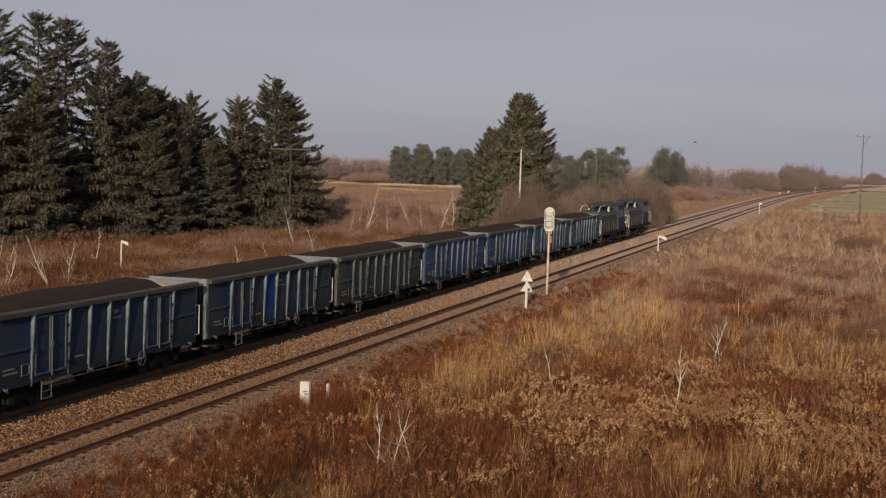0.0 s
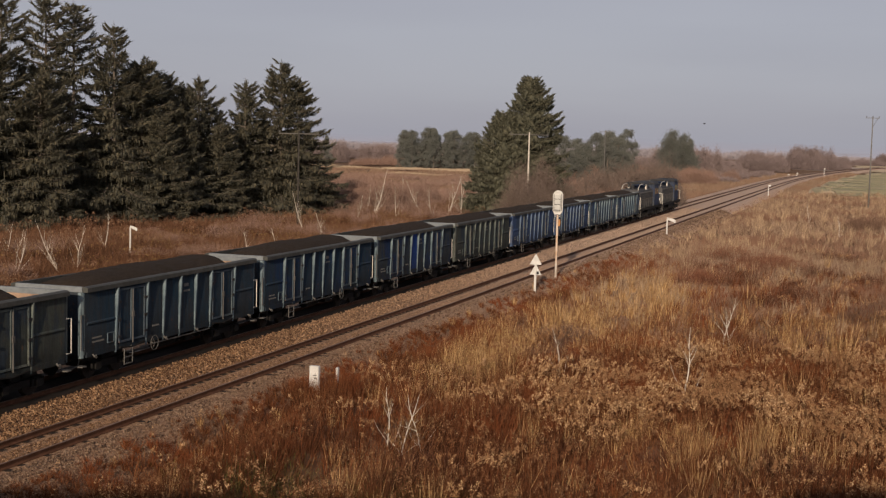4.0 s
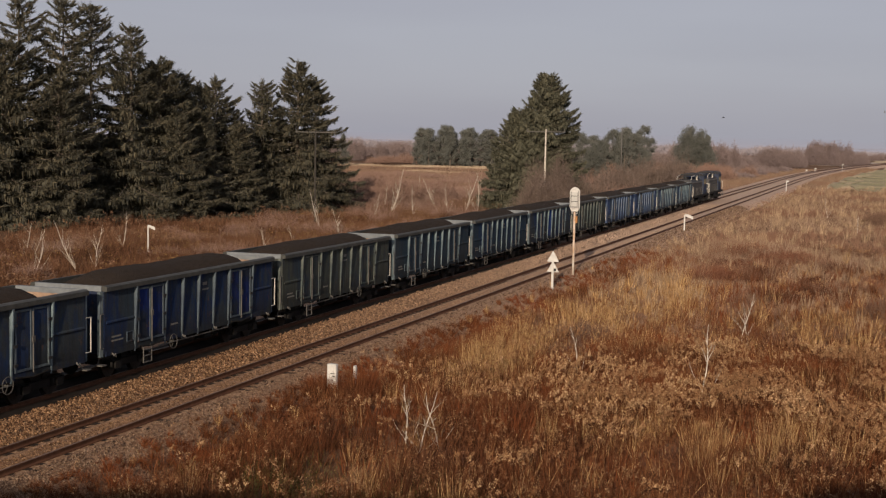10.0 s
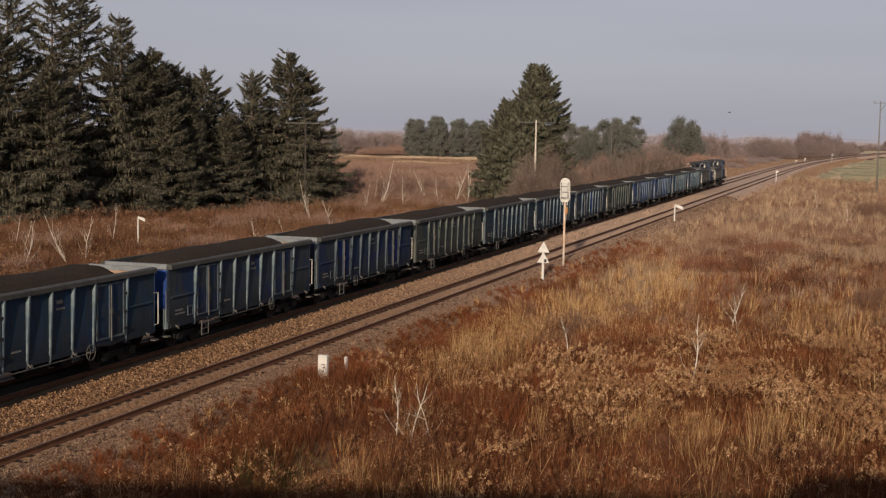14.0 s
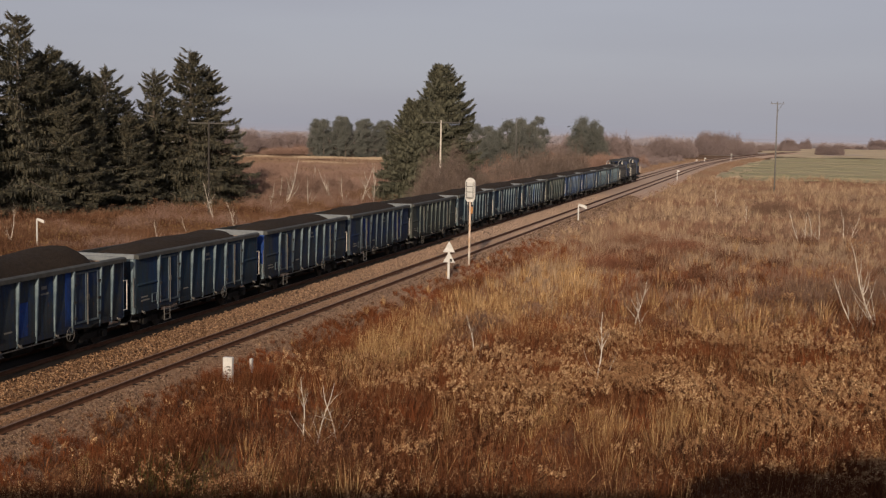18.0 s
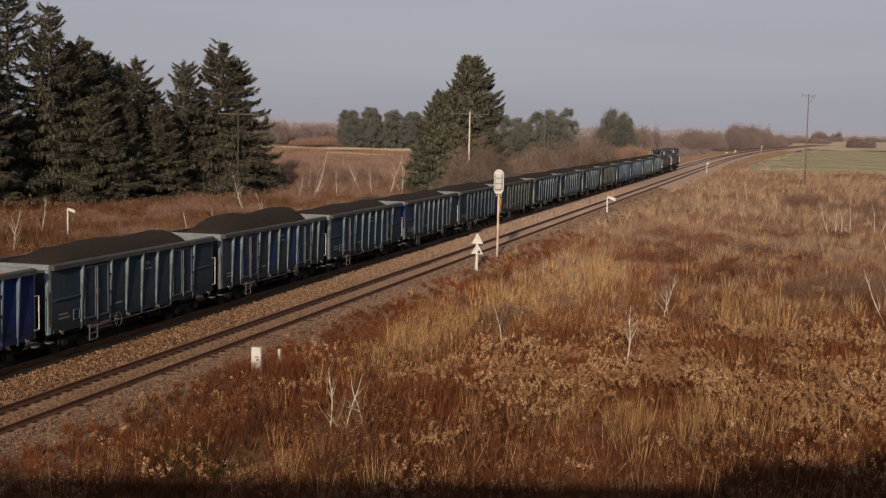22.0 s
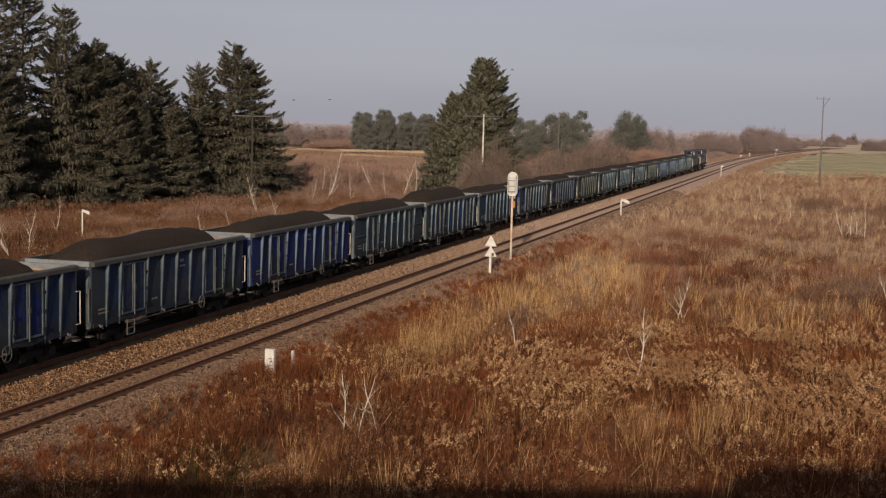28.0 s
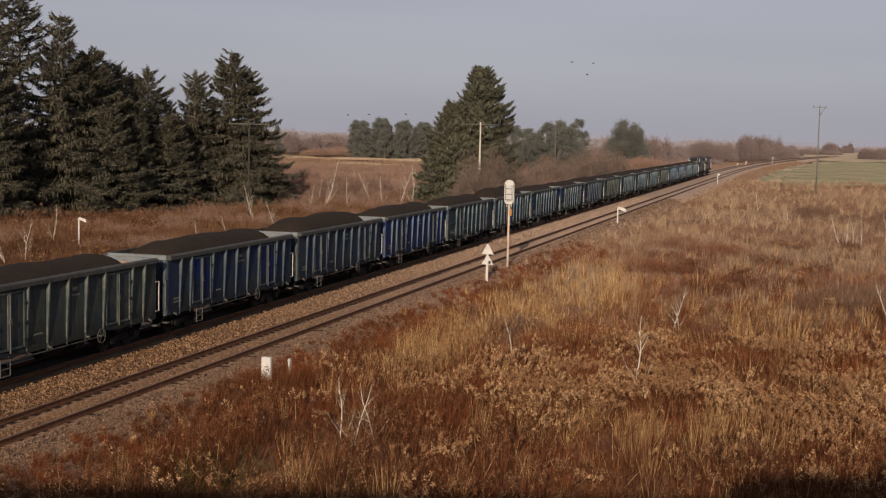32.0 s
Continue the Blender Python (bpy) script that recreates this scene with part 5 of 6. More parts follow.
def right_field():
    low_, rus, strw, head, dull, paler, dark = [], [], [], [], [], [], []
    #        thatch, stools, goldenrod clumps, strip of the plan, coarseness
    for n, ms, mg, x0, x1, y0, y1, k, nb in ((280000, 6200, 950, -20.4, 6.5, 25, 62, 1.0, 40), (190000, 4600, 420, -20.4, 12, 62, 125, 1.7, 28), (170000, 5200, 0, -20.2, 26, 125, 300, 3.2, 22)):
        x, y = field_points(n, x0, x1, y0, y1, 1.15)
        edge = np.clip((x + 20.5) / 1.7, 0.02, 1)
        keep = RNG.random(n) < edge
        x, y = x[keep], y[keep]
        n = len(x)
        h = (0.12 + 0.32 * RNG.random(n)) * np.clip((x + 21) / 3.5, 0.35, 1) * (0.5 + 0.9 * patchy(x, y, 0.5, 0.6, 2.0)) * (1 + 0.12 * k)
        (low_ if k < 1.5 else dull).append(blades(n, x, y, h, (0.010 + 0.014 * RNG.random(n)) * k, (0.03, 0.05), 0.55))
        x, y = field_points(ms, x0 + 0.7, x1, y0, y1, 1.1)
        dense = clumps(x, y, 4.5, 5.0) + 0.5 * patchy(x, y, 0.4, 0.5, 6.0)
        keep = RNG.random(ms) < 0.18 + 0.9 * dense
        x, y, dense = x[keep], y[keep], dense[keep]
        size = (0.40 + 0.75 * RNG.random(len(x)) ** 1.4) * np.clip((x + 21.0) / 4.5, 0.3, 1) * (0.65 + 0.5 * dense)
        gold = RNG.random(len(x)) < goldness(x, y)
        # further out the weeds give way to duller rough grass
        out = RNG.random(len(x)) < np.clip((y - 66) / 50, 0, 1)
        for sel, near_, far_, mul, add, fan in ((gold, strw, paler, 1.2, 0.1, 0.36), (~gold, rus, dull, 1.0, 0.0, 0.52)):
            # nearest stools turn dark: partly russet stems, partly shade put into the colour
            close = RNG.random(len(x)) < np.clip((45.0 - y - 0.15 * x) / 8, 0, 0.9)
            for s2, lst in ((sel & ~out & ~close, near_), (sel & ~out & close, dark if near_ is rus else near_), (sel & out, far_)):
                if s2.any():
                    lst.append(stools(x[s2], y[s2], size[s2] * mul + add, nb, k * (1.0 if sel is gold else 1.1), fan))
        if mg:
            # goldenrod: clumps of stems under pale plumes
            m = mg * 4
            x, y = field_points(m, x0 + 2.5, x1, y0 + 4, y1, 1.1)
            drift = 0.04 + 0.05 * np.exp(-((x + 14.5) / 3) ** 2 - ((y - 37) / 5) ** 2) + 0.5 * np.exp(-((x - 2) / 7) ** 2 - ((y - 54) / 9) ** 2) + np.exp(-((x + 6) / 8) ** 2 - ((y - 50) / 7) ** 2) + 0.9 * np.exp(-((x - 1) / 4) ** 2 - ((y - 42) / 7) ** 2) + 0.10 * np.exp(-((x + 12) / 3) ** 2 - ((y - 40) / 4) ** 2) + 0.20 * (patchy(x, y, 0.2, 0.3, 4.0) > 0.7)
            keep = RNG.random(m) < np.clip(drift, 0, 1) * np.where(x < -9, 0.55, 0.8) * np.where(x < -9, 1.0, np.clip((y - 33) / 7, 0.08, 1)) * (0.08 + 0.92 * (patchy(x, y, 0.55, 0.7, 9.0) > 0.52))
            x, y = x[keep], y[keep]
            st = 8
            cx, cy = np.repeat(x, st) + 0.30 * RNG.normal(size=len(x) * st), np.repeat(y, st) + 0.30 * RNG.normal(size=len(x) * st)
            hh = np.repeat(0.75 + 0.6 * RNG.random(len(x)), st) * RNG.uniform(0.75, 1.15, len(cx))
            dark.append(blades(len(cx) * 2, np.repeat(cx, 2) + 0.07 * RNG.normal(size=len(cx) * 2), np.repeat(cy, 2) + 0.07 * RNG.normal(size=len(cx) * 2), np.repeat(hh, 2) * 0.85, np.full(len(cx) * 2, 0.016 * k), (0.0, 0.03), 0.14))
            rus.append(blades(len(cx), cx, cy, hh, np.full(len(cx), 0.012 * k), (0.0, 0.03), 0.12))
            head.append(plumes(cx, cy, hh, 26 if k < 1.5 else 14, 0.50 + 0.28 * k))
    # single tall dead stalks standing over the rest
    m = 16000
    x, y = field_points(m, -17.5, 5.5, 27, 60, 1.15)
    keep = RNG.random(m) < 0.25 + 0.75 * (patchy(x, y, 0.9, 0.8, 3.0) > 0.45)
    x, y = x[keep], y[keep]
    pale = RNG.random(len(x)) < 0.08 + 0.45 * np.exp(-((x + 3.5) / 5) ** 2 - ((y - 41) / 4) ** 2)
    for sel, lst in ((pale, strw), (~pale, rus)):
        c = int(sel.sum())
        lst.append(blades(c, x[sel], y[sel], 0.55 + 0.65 * RNG.random(c), (0.018 + 0.016 * RNG.random(c)) * np.clip(y[sel] / 52, 0.55, 1.0), (0.03, 0.04), 0.2))
    # small brown fluff on the dead weeds
    m = 15000
    x, y = field_points(m, -18.2, 8, 27, 76, 1.1)
    keep = RNG.random(m) < 0.15 + 0.85 * (clumps(x, y, 2.2, 11.0) > 0.30)
    x, y = x[keep], y[keep]
    hh = (0.35 + 0.65 * RNG.random(len(x))) * np.clip((x + 20.5) / 4.0, 0.4, 1)
    fluff = plumes(x, y, hh, 12, 0.75)
    stuff("brown_fluff", "small brown seed fluff on dead weeds", fluff, FLUFF, "weeds")
    # weeds creeping up the ballast shoulder
    m = 1100
    x, y = -20.15 + 2.6 * RNG.random(m) ** 0.7, 26 + 84 * RNG.random(m) ** 1.5
    size = (0.26 + 0.40 * RNG.random(m)) * np.clip((x + 20.9) / 1.8, 0.4, 1)
    rus.append(stools(x, y, size, 46, 1.15, 0.8))
    pick = RNG.random(m) < 0.12
    head.append(plumes(x[pick], y[pick], size[pick], 14, 0.8))
    # tall stools round the kilometre markers
    x, y = RNG.uniform(-19.35, -17.8, 44), RNG.uniform(42.0, 43.4, 44)
    rus.append(stools(x, y, RNG.uniform(0.6, 0.95, 44), 60, 1.0, 0.5))
    rus.append(stools(RNG.uniform(-18.25, -17.6, 24), RNG.uniform(42.9, 43.9, 24), RNG.uniform(1.15, 1.4, 24), 60, 1.0, 0.35))
    x, y = -14.0 + 1.7 * RNG.normal(size=9000), 33.0 + 1.3 * RNG.normal(size=9000)
    stuff("green_grass", "patch of short green grass in the ditch", blades(9000, x, y, 0.25 + 0.25 * RNG.random(9000), np.full(9000, 0.014), (0, 0), 0.4), GREEN, "grass")
    stuff("rough_grass", "dull brown rough grass and dead weeds", np.concatenate(dull), ROUGH, "grass")
    stuff("pale_tufts", "pale beige grass tufts", np.concatenate(paler), ROUGH_PALE, "grass")
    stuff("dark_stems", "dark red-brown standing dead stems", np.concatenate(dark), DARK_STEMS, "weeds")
    stuff("low_thatch", "matted low brown dead grass", np.concatenate(low_), THATCH, "grass")
    stuff("russet_weeds", "waist-high russet brown dead weeds and stems", np.concatenate(rus), RUSSET, "weeds")
    stuff("straw_grass", "tall golden dry grass in tufts", np.concatenate(strw), STRAW, "grass")
    stuff("seed_heads", "fluffy beige goldenrod seed heads", np.concatenate(head), HEADS, "weeds")
    far = []
    for n, x0, x1, y0, y1 in ((26000, -19, -14.6, 300, 560), (60000, -62, -31.5, 170, 520), (70000, -190, -60, 170, 330)):
        y = y0 + (y1 - y0) * RNG.random(n)
        x = x0 + (x1 - x0) * RNG.random(n) + bend_np(y)
        far.append(blades(n, x, y, 0.4 + 0.7 * RNG.random(n), 0.07 + 0.10 * RNG.random(n), (0, 0.1), 0.4))
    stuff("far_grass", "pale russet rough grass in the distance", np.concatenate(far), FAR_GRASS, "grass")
    keep = RNG.bit_generator.state
    n = 26000
    y = 326 + 74 * RNG.random(n)
    stuff("meadow_grass", "russet rough grass before the pale stubble", blades(n, -215 + 150 * RNG.random(n), y, 0.3 + 0.5 * RNG.random(n), 0.10 + 0.12 * RNG.random(n), (0, 0.1), 0.4), FAR_GRASS, "grass")
    RNG.bit_generator.state = keep
    y = np.concatenate([398 + 30 * RNG.random(n - 2500), 346 + 12 * RNG.random(2500)])
    x = np.concatenate([-200 + 88 * RNG.random(n - 2500), -130 + 17 * RNG.random(2500)])
    stuff("pale_stubble", "pale strip of dry stubble beyond the brush", blades(n, x, y, 0.20 + 0.35 * RNG.random(n), 0.10 + 0.14 * RNG.random(n), (0, 0.1), 0.4), STUBBLE, "grass")
    n = 70000
    y = 292 + 330 * RNG.random(n) ** 1.4
    x = -12.6 + bend_np(y) + 95 * RNG.random(n)
    stuff("meadow_grass", "short pale green meadow grass", blades(n, x, y, 0.10 + 0.14 * RNG.random(n), 0.05 + 0.08 * RNG.random(n), (0, 0.1), 0.5, 0.25), PALE_GRASS, "grass")


right_field()


def left_bank():
    n = 150000
    x = -31 - 42 * RNG.random(n)
    y = 48 + 150 * RNG.random(n) ** 1.2
    c = clumps(x, y, 4.2, 3.0)
    h = (0.35 + 0.6 * RNG.random(n)) * (0.45 + 0.9 * c + 0.4 * patchy(x, y, 0.21, 0.27, 3.0))
    low_ = blades(n, x, y, h, 0.025 + 0.03 * RNG.random(n), (0, 0.03), 0.55)
    m = 5200
    x, y = -32 - 44 * RNG.random(m), 50 + 140 * RNG.random(m) ** 1.15
    keep = RNG.random(m) < 0.2 + clumps(x, y, 5.5, 8.0) + 0.3 * patchy(x, y, 0.3, 0.2, 5.0)
    x, y = x[keep], y[keep]
    size = 0.6 + 0.8 * RNG.random(len(x)) ** 1.3
    stuff("bank_weeds", "russet brown weeds on the bank beyond the train", np.concatenate([low_, stools(x, y, size, 34, 2.2, 0.75)]), BANK, "weeds")
    pick = (RNG.random(len(x)) < 0.06 + 0.35 * (patchy(x, y, 0.17, 0.23, 2.0) > 0.7))
    xx, yy = np.repeat(x[pick], 5), np.repeat(y[pick], 5)
    xx, yy = xx + 0.35 * RNG.normal(size=len(xx)), yy + 0.35 * RNG.normal(size=len(xx))
    stuff("bank_seed_heads", "fluffy pale seed heads on the bank", plumes(xx, yy, np.repeat(size[pick], 5), 7, 1.7), BANK_HEADS, "weeds")
    n = 16000
    x = -34 - 30 * RNG.random(n)
    y = 56 + 94 * RNG.random(n)
    keep = clumps(x, y, 3.0, 2.0) * (patchy(x, y, 0.3, 0.37, 1.0) > 0.5) > 0.35
    x, y = x[keep], y[keep]
    n = len(x)
    c = np.stack([x, y, ground_z(x, y) + 0.3 + 0.7 * RNG.random(n)], 1)
    stuff("yellow_shrubs", "low shrubs with pale yellow autumn leaves", facing(n, c, RNG.normal(size=(n, 3)), np.full(n, 0.13), np.full(n, 0.09), RNG.normal(size=(n, 3))), YELLOW, "shrub")


left_bank()


def thicket(name, label, lumps_at, per, material, twig=(0.7, 0.05)):
    """Bare brush: twigs fanning up out of many overlapping clumps."""
    out = []
    ragged = [(x + 0.6 * r * math.cos(a), y + 0.6 * r * math.sin(a), r * RNG.uniform(0.45, 0.8), h * RNG.uniform(0.68, 1.05)) for x, y, r, h in lumps_at for a in RNG.random(6) * math.tau]
    for x, y, r, h in ragged:
        n = int(per * r * h * 0.42)
        a, q = RNG.random(n) * math.tau, np.sqrt(RNG.random(n))
        px, py = x + r * q * np.cos(a), y + r * q * np.sin(a)
        top = h * np.sqrt(np.clip(1.05 - q ** 2, 0.03, 1)) * (0.6 + 0.5 * RNG.random(n))
        pz = ground_z(px, py) + top * RNG.random(n) ** 0.8 * 0.9
        d = np.stack([np.cos(a) * q * 0.5, np.sin(a) * q * 0.5, np.full(n, 0.9)], 1) + RNG.normal(size=(n, 3)) * 0.45
        out.append(facing(n, np.stack([px, py, pz], 1), d, twig[0] * (0.5 + RNG.random(n)), twig[1] * (0.6 + 0.8 * RNG.random(n)), RNG.normal(size=(n, 3))))
    return stuff(name, label, np.concatenate(out), material, "brush")


def lump_rows(n, x0, x1, y0, y1, r, h):
    return [(RNG.uniform(x0, x1), RNG.uniform(y0, y1), r * RNG.uniform(0.6, 1.3), h * RNG.uniform(0.6, 1.25)) for _ in range(n)]


thicket("bare_thicket", "soft reddish brown bare brush beyond the line", lump_rows(46, -120, -62, 205, 250, 5, 2.0) + lump_rows(40, -135, -66, 250, 330, 6, 1.1) + lump_rows(24, -62, -46, 195, 240, 3.6, 3.2) + lump_rows(10, -70, -58, 160, 190, 3.5, 4.2) + lump_rows(14, -46, -36, 176, 215, 3.2, 4.2), 420, BRUSH, (0.5, 0.04))
thicket("field_thicket", "brown brush at the foot of the distant conifers", lump_rows(40, -175, -62, 438, 466, 6, 3.6) + lump_rows(16, -82, -50, 316, 345, 4.5, 4.0) + lump_rows(10, -52, -40, 330, 390, 4, 4), 190, BRUSH, (0.7, 0.065))
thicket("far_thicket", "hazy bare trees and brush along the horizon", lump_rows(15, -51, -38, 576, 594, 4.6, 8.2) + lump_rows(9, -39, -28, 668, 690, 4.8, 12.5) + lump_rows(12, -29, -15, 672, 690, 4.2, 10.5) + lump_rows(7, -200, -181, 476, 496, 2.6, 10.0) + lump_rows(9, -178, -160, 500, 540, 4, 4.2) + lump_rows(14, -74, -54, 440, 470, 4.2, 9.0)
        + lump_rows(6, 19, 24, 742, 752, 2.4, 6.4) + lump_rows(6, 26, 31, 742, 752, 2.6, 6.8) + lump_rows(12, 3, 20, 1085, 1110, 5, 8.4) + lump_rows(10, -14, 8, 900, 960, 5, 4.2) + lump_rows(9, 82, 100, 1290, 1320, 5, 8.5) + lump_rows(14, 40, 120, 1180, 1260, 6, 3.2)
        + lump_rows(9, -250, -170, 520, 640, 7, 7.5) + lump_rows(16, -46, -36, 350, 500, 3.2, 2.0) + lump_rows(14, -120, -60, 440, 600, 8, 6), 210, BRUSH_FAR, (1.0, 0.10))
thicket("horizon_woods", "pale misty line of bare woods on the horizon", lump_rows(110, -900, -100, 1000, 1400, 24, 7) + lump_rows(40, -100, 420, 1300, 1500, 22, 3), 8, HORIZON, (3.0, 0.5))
thicket("alder_brush", "dense dark bare brush in front of the lone spruce", lump_rows(12, -38, -31, 138, 150, 1.8, 3.6) + [(-37.0, 146, 1.6, 6.5), (-38.0, 147, 1.6, 6.8), (-39.0, 148.2, 1.6, 6.4), (-36.0, 147, 1.8, 5.8)] + lump_rows(12, -40, -33, 150, 160, 2.2, 7.5), 620, BRUSH_DARK, (0.5, 0.03))
thicket("tall_brush", "tall grey bare shrubs behind the lone spruce", lump_rows(18, -43, -31, 182, 222, 3.6, 7.2), 330, BRUSH_DARK, (0.7, 0.04))
thicket("bank_scrub", "low mauve-brown scrub on the bank", lump_rows(60, -66, -35, 58, 160, 2.0, 1.3) + lump_rows(20, -64, -44, 120, 190, 2.6, 2.0), 620, BRUSH, (0.3, 0.018))
thicket("tree_skirt", "scrub under the spruces, its colour darkened as shade", lump_rows(26, -92, -72, 116, 160, 3, 2.2), 300, SHADED_SCRUB, (0.5, 0.035))
thicket("field_shrubs", "soft grey-brown bare shrubs in the rough grass", lump_rows(8, 0, 4, 74, 82, 2.0, 1.5) + lump_rows(8, 5, 9, 78, 90, 2.0, 2.0) + lump_rows(5, -14.5, -11, 57, 63, 1.2, 1.0) + lump_rows(10, -2, 12, 140, 190, 2.4, 1.6), 720, SHRUB, (0.35, 0.016))
thicket("red_shrubs", "low reddish bare shrubs in the rough grass", lump_rows(9, -12, -6, 104, 116, 2.0, 1.1) + lump_rows(7, -14, -10.5, 92, 101, 1.5, 1.0) + lump_rows(6, 1, 5, 46, 51, 1.2, 0.8), 720, RED_BRUSH, (0.35, 0.015))
thicket("bramble_patch", "dark reddish bramble patches in the grass", lump_rows(26, -14, 12, 62, 130, 1.7, 1.1) + lump_rows(14, -16, 4, 36, 60, 0.9, 0.9), 700, BRAMBLE, (0.35, 0.014))
thicket("willow_bush", "rounded dark bare bush beside the spruces", [(-73.2, 178.5, 2.1, 3.9), (-72.0, 180.0, 1.8, 3.3)], 700, BRUSH_DARK, (0.5, 0.03))



def misty_distance():
    """The plain misty distance that closes the land, fading out into the sky."""
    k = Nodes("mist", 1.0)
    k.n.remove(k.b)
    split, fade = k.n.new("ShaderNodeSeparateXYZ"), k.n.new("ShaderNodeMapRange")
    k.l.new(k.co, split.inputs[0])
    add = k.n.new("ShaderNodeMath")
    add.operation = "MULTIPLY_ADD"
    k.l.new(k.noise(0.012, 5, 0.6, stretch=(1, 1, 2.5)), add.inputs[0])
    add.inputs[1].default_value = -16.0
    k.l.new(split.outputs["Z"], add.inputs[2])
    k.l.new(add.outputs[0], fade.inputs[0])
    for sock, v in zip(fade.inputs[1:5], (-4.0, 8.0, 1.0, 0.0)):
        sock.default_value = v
    # far haze is put into this strip's own glow and upward fade
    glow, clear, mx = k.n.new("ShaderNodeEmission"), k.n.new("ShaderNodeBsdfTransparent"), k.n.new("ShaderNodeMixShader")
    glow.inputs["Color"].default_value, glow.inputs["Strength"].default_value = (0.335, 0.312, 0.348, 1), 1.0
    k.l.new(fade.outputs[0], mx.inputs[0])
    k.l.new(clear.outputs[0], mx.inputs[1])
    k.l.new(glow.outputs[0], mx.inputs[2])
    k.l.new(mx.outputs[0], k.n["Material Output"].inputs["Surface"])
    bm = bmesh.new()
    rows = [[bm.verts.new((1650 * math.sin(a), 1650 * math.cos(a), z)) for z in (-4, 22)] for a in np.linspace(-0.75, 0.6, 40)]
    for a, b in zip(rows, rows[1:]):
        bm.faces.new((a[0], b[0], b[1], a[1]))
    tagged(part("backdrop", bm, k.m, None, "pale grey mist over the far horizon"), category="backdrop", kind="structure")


misty_distance()

# ---------------------------------------------------------------- the road bridge that the camera stands on
DECK = 7.25
SKEW = 17.0                            # the bridge crosses the line at a slant
OVER = pose(0, 0, 0, 0, 0, SKEW)


def bridge():
    def slab(name, label, material, x0, x1, y0, y1, z0, z1):
        bm = bmesh.new()
        box(bm, x0, x1, y0, y1, z0, z1)
        ob = tagged(part(name, bm, material, None, label), category="bridge", kind="structure")
        ob.matrix_basis = OVER
        return ob
    slab("bridge_deck", "concrete road bridge deck over the railway", CONCRETE, -640, 320, -12.0, -0.35, 6.25, DECK - 0.08)
    slab("bridge_road", "asphalt carriageway on the bridge", ASPHALT, -640, 320, -10.4, -2.2, DECK - 0.08, DECK)
    slab("parapet_back", "solid concrete bridge parapet", CONCRETE, -640, 320, -12.0, -11.8, DECK - 0.08, 8.3)
    # unseen screen by the road, stepping up to one side, added for its shadow
    bm = bmesh.new()
    prism(bm, [(-640, DECK - 0.08), (320, DECK - 0.08), (320, 10.28), (7.75, 10.28), (7.7, 9.92), (4.45, 9.92), (3.35, 9.5), (3.3, 9.22), (-640, 9.22)], "y", -0.62, -0.38)
    ob = tagged(part("noise_barrier", bm, CONCRETE, None, "unseen tall grey screen on the bridge, added to cast the foreground shadow"), category="bridge", kind="structure")
    ob.matrix_basis = OVER
    for x in (-56, -38, -15.0, 12, 36):
        slab("bridge_pier", "concrete bridge pier", CONCRETE, x - 0.6, x + 0.6, -11, -1.5, -1.8, 6.247)
    for name, a, b in (("embankment_west", -640, -58), ("embankment_east", 40, 320)):
        bm = bmesh.new()
        prism(bm, [(-26, -2.0), (14, -2.0), (-0.7, 6.24), (-11.7, 6.24)], "x", a, b)
        ob = tagged(part(name, bm, EARTH, None, "grassy road embankment leading to the bridge"), category="embankment", kind="structure")
        ob.matrix_basis = OVER


bridge()


def lorry():
    """An articulated lorry that crosses the bridge behind the camera."""
    w = thing("lorry", "pale articulated lorry crossing the bridge", "lorry")
    bm = bmesh.new()
    box(bm, -10.3, 0, -1.27, 1.27, 1.05, 4.15)
    part("trailer_box", bm, TRUCK_RED, w, bevel=0.05)
    bm = bmesh.new()
    prism(bm, [(1.9, 0.6), (4.75, 0.6), (4.75, 1.9), (4.5, 2.9), (3.7, 4.0), (1.9, 4.1)], "y", -1.22, 1.22)
    cab = part("cab", bm, TRUCK_RED, w, bevel=0.04)
    bm = bmesh.new()
    prism(bm, [(4.765, 1.95), (4.535, 2.85), (4.555, 2.85), (4.785, 1.95)], "y", -1.05, 1.05)
    part("windscreen", bm, GLASS, cab)
    for s in (-1, 1):
        bm = bmesh.new()
        box(bm, 4.752, 4.80, s * 0.9 - 0.16, s * 0.9 + 0.16, 0.85, 1.05)
        part("headlight", bm, GRIP, cab)
        bm = bmesh.new()
        box(bm, 4.3, 4.45, s * 1.25, s * 1.42, 2.0, 2.5)
        part("mirror", bm, DARK, cab)
    bm = bmesh.new()
    box(bm, -10.5, 4.4, -0.45, 0.45, 0.75, 1.04)
    part("chassis", bm, CHASSIS, w)
    bm = bmesh.new()
    disc(bm, (0, 0, 0), "y", 0.5, 0.3, 20)
    tyre = mesh_of("wheel", bm, DARK)
    for x in (-9.4, -8.1, -6.8, 1.2, 3.8):
        for s in (-1, 1):
            o = new("wheel", tyre)
            o.parent, o.location = w, (x, s * 1.05, 0.5)
    return w


LORRY = lorry()


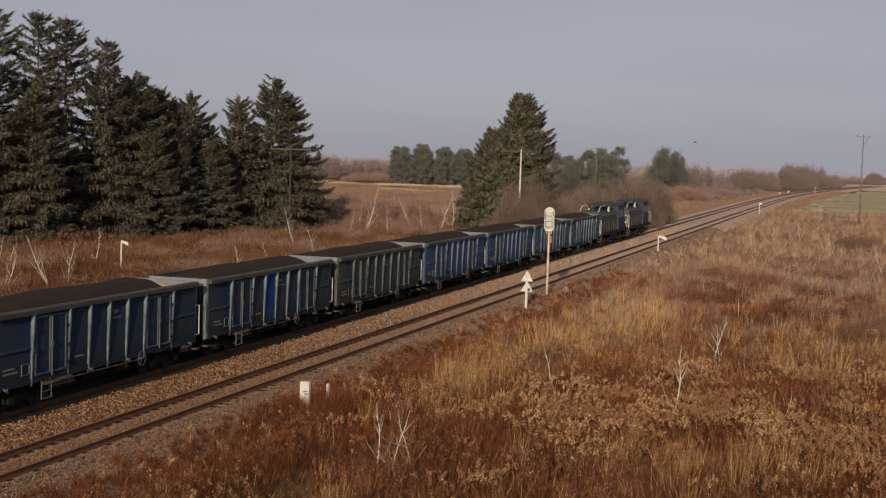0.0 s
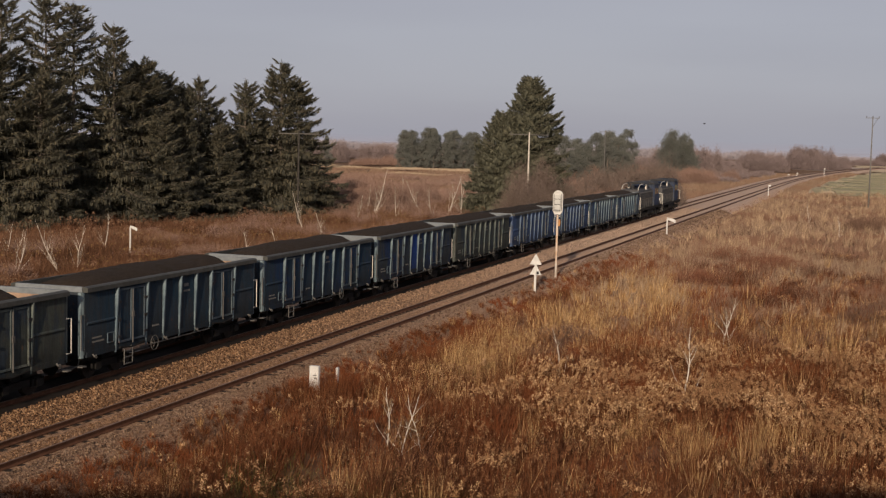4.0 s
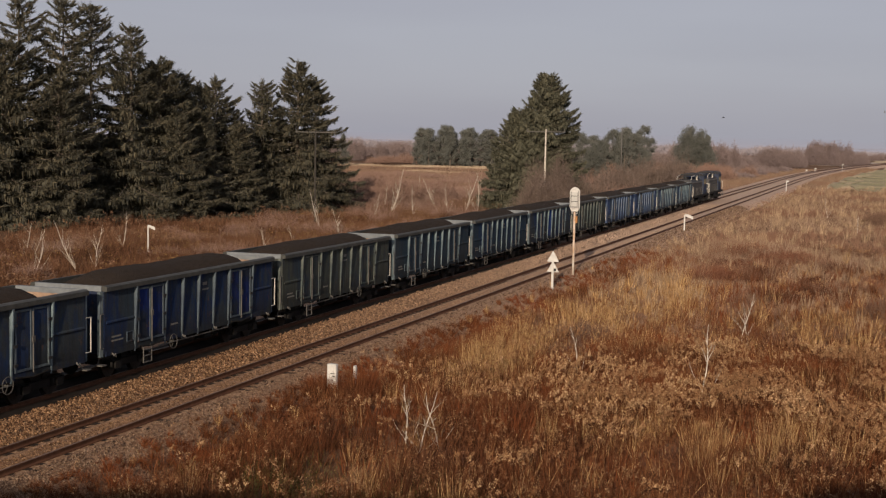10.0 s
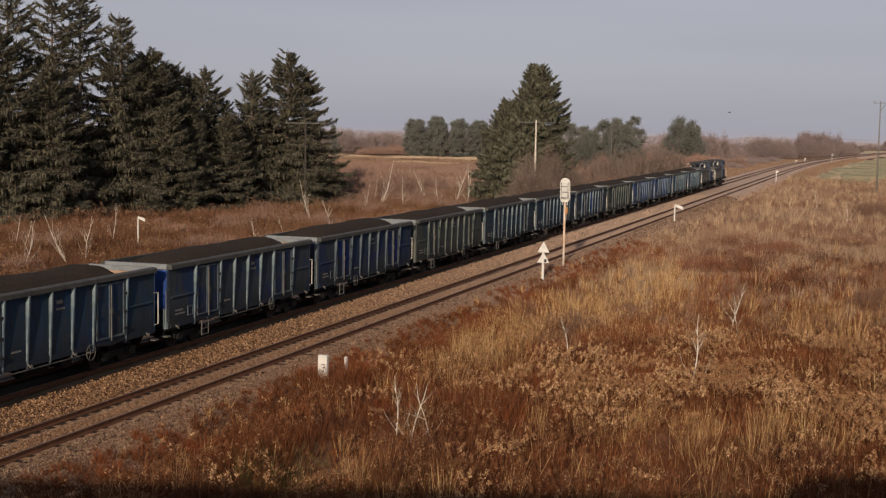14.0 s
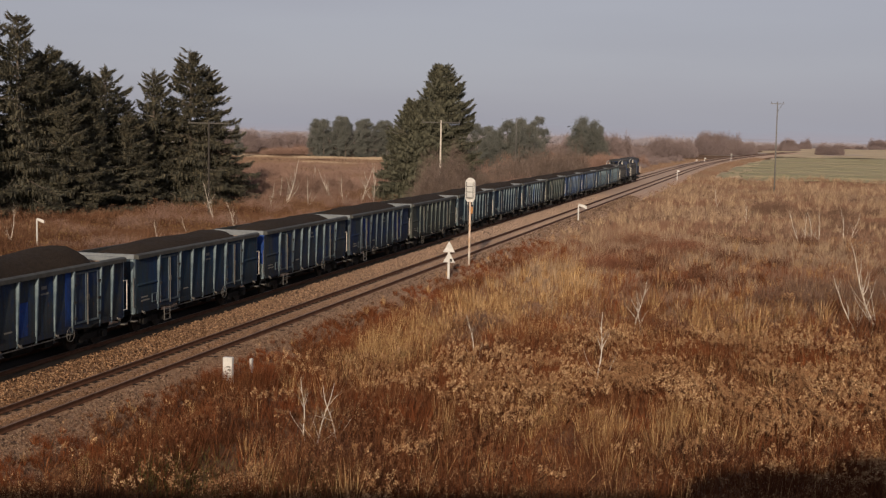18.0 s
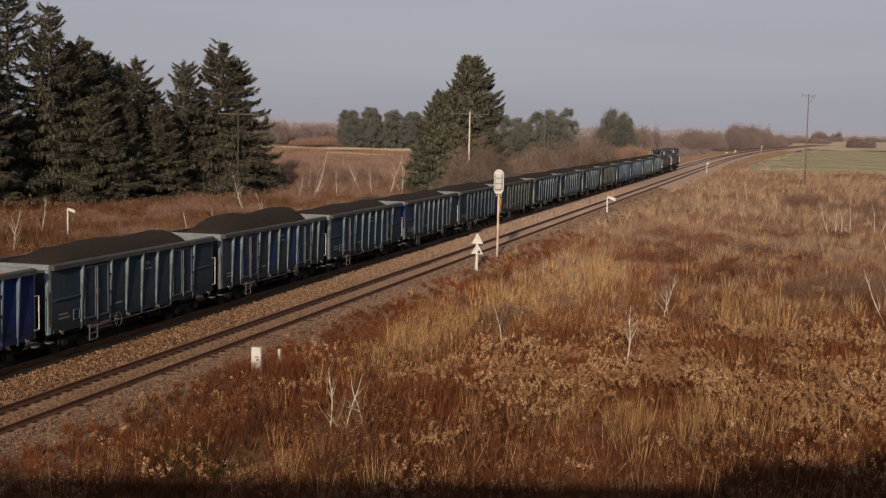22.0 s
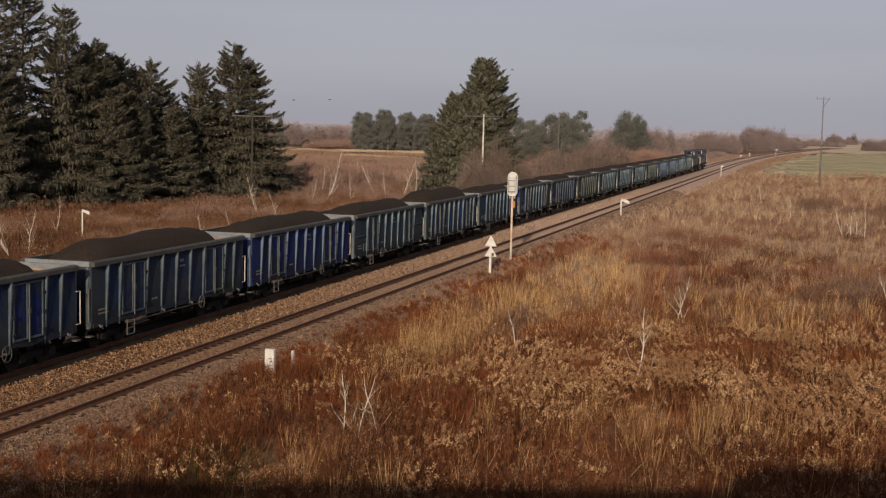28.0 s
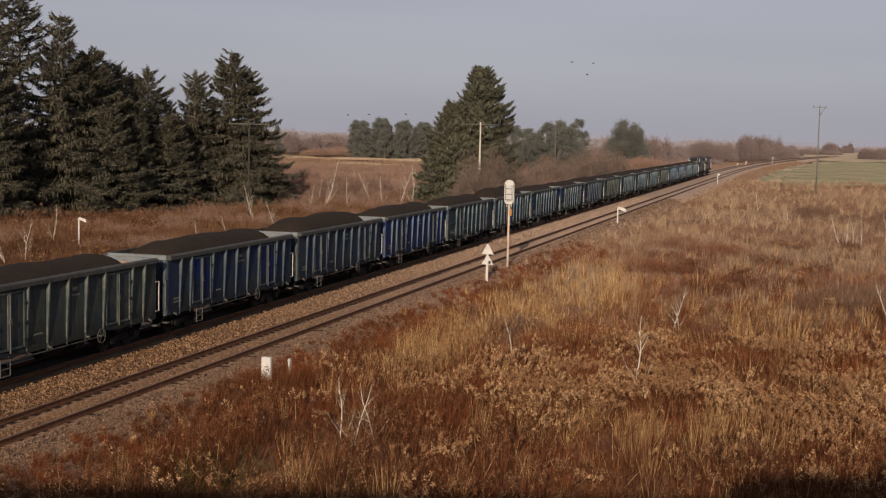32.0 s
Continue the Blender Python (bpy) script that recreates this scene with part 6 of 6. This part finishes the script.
def crow_meshes():
    bm = bmesh.new()
    prism(bm, [(-0.35, 0.0), (-0.1, 0.09), (0.3, 0.06), (0.45, 0.0), (0.2, -0.08), (-0.15, -0.07)], "y", -0.07, 0.07)
    out = [("body", mesh_of("body", bm, DARK))]
    for s in (-1, 1):
        bm = bmesh.new()
        v = [bm.verts.new(p) for p in ((0.18, s * 0.06, 0.02), (0.12, s * 0.4, 0.16), (-0.02, s * 0.72, 0.10), (-0.12, s * 0.42, 0.12), (-0.16, s * 0.06, 0.02))]
        u = [bm.verts.new(p.co + Vector((0, 0, 0.015))) for p in v]
        bm.faces.new(v[::-1])
        bm.faces.new(u)
        for i in range(5):
            bm.faces.new((v[i], v[(i + 1) % 5], u[(i + 1) % 5], u[i]))
        out.append(("wing", mesh_of("wing", bm, DARK)))
    return out


CROW = crow_meshes()


def crow():
    b = thing("crow", "small black crow in flight", "bird", "crows in flight")
    for nm, me in CROW:
        o = new(nm, me)
        o.parent = b
    return b


FLOCK = [crow() for _ in range(6)]
HOVERING = tagged(crow(), "small dark bird hovering over the field")
# two loose groups come out from behind the wood and drift across the sky
NEAR_GROUP = [(0.0, -420, 180, 30), (24.0, -160, 300, 26), (27.5, -80, 320, 22.0), (28.5, -73.6, 321.4, 22.5), (29.5, -76.7, 320.6, 23.7), (30.5, -71.4, 321.8, 24.0), (31.0, -67.4, 322.7, 23.8), (31.5, -61.4, 323.8, 25.6), (32.0, -55.1, 324.9, 26.1)]
FAR_GROUP = [(0.0, -460, 160, 18), (24.0, -190, 280, 14), (28.5, -122.0, 306.6, 13.5), (29.5, -117.2, 308.4, 16.0), (30.5, -116.0, 308.9, 13.9), (31.5, -115.4, 309.1, 12.6), (32.0, -108.3, 311.7, 12.4)]
# it hangs over the field, then drops into the brush
HOVER = [(0.0, -36.6, 13.6), (2.0, -36.7, 13.6), (7.0, -36.1, 14.1), (10.0, -36.1, 14.2), (13.0, -34.6, 13.9), (16.0, -29.2, 11.7), (18.0, -46.5, 10.0), (19.4, -57.0, 0.3), (32.0, -57.0, 0.3)]
APART = [(0.0, 0.0, 0.0), (-5.6, 1.5, 0.3), (-1.8, 2.0, -2.7)]
APART_FAR = [(0.0, 0.0, 0.0), (-6.2, 2.0, -0.2), (10.2, -2.0, 0.2)]

# ---------------------------------------------------------------- what moves


def motions():
    times = [0, 4, 8, 12, 16, 20, 24, 28, 32]
    for k, w in WAGONS:
        walk(w, [(t, pose(TRACK_L, head_at(t) - PITCH * (k + 1), 0)) for t in times])
    # every axle rolls with the distance covered
    ticks = [i / 10 for i in range(321)]
    rolled = {}
    for k, w in WAGONS + LOCOS:
        for b in w.children:
            for axle in b.children:
                if axle.name.startswith("wheelset"):
                    at = axle.location.copy()
                    key = round(at.z, 3)
                    if key not in rolled:
                        rolled[key] = [(t, -math.degrees((head_at(t) - head_at(0)) / at.z)) for t in ticks]
                    walk(axle, [(t, pose(at.x, at.y, at.z, a)) for t, a in rolled[key]])
    for off, w in LOCOS:
        walk(w, [(t, pose(TRACK_L, head_at(t) + off, 0)) for t in times])
    walk(LORRY, [(t, OVER @ pose(1.2 + 20.8 * (t - 25.0), -4.2, DECK)) for t in (0.0, 12.0, 24.0, 25.0, 26.0, 32.0)])
    for group, rows, apart in ((FLOCK[:3], NEAR_GROUP, APART), (FLOCK[3:], FAR_GROUP, APART_FAR)):
        for b, (dx, dy, dz) in zip(group, apart):
            walk(b, [(t, pose(x + dx, y + dy, z + dz, 0, 0, 12)) for t, x, y, z in rows])
    walk(HOVERING, [(t, pose(x, 298.0, z, 0, 0, 200)) for t, x, z in HOVER])


motions()
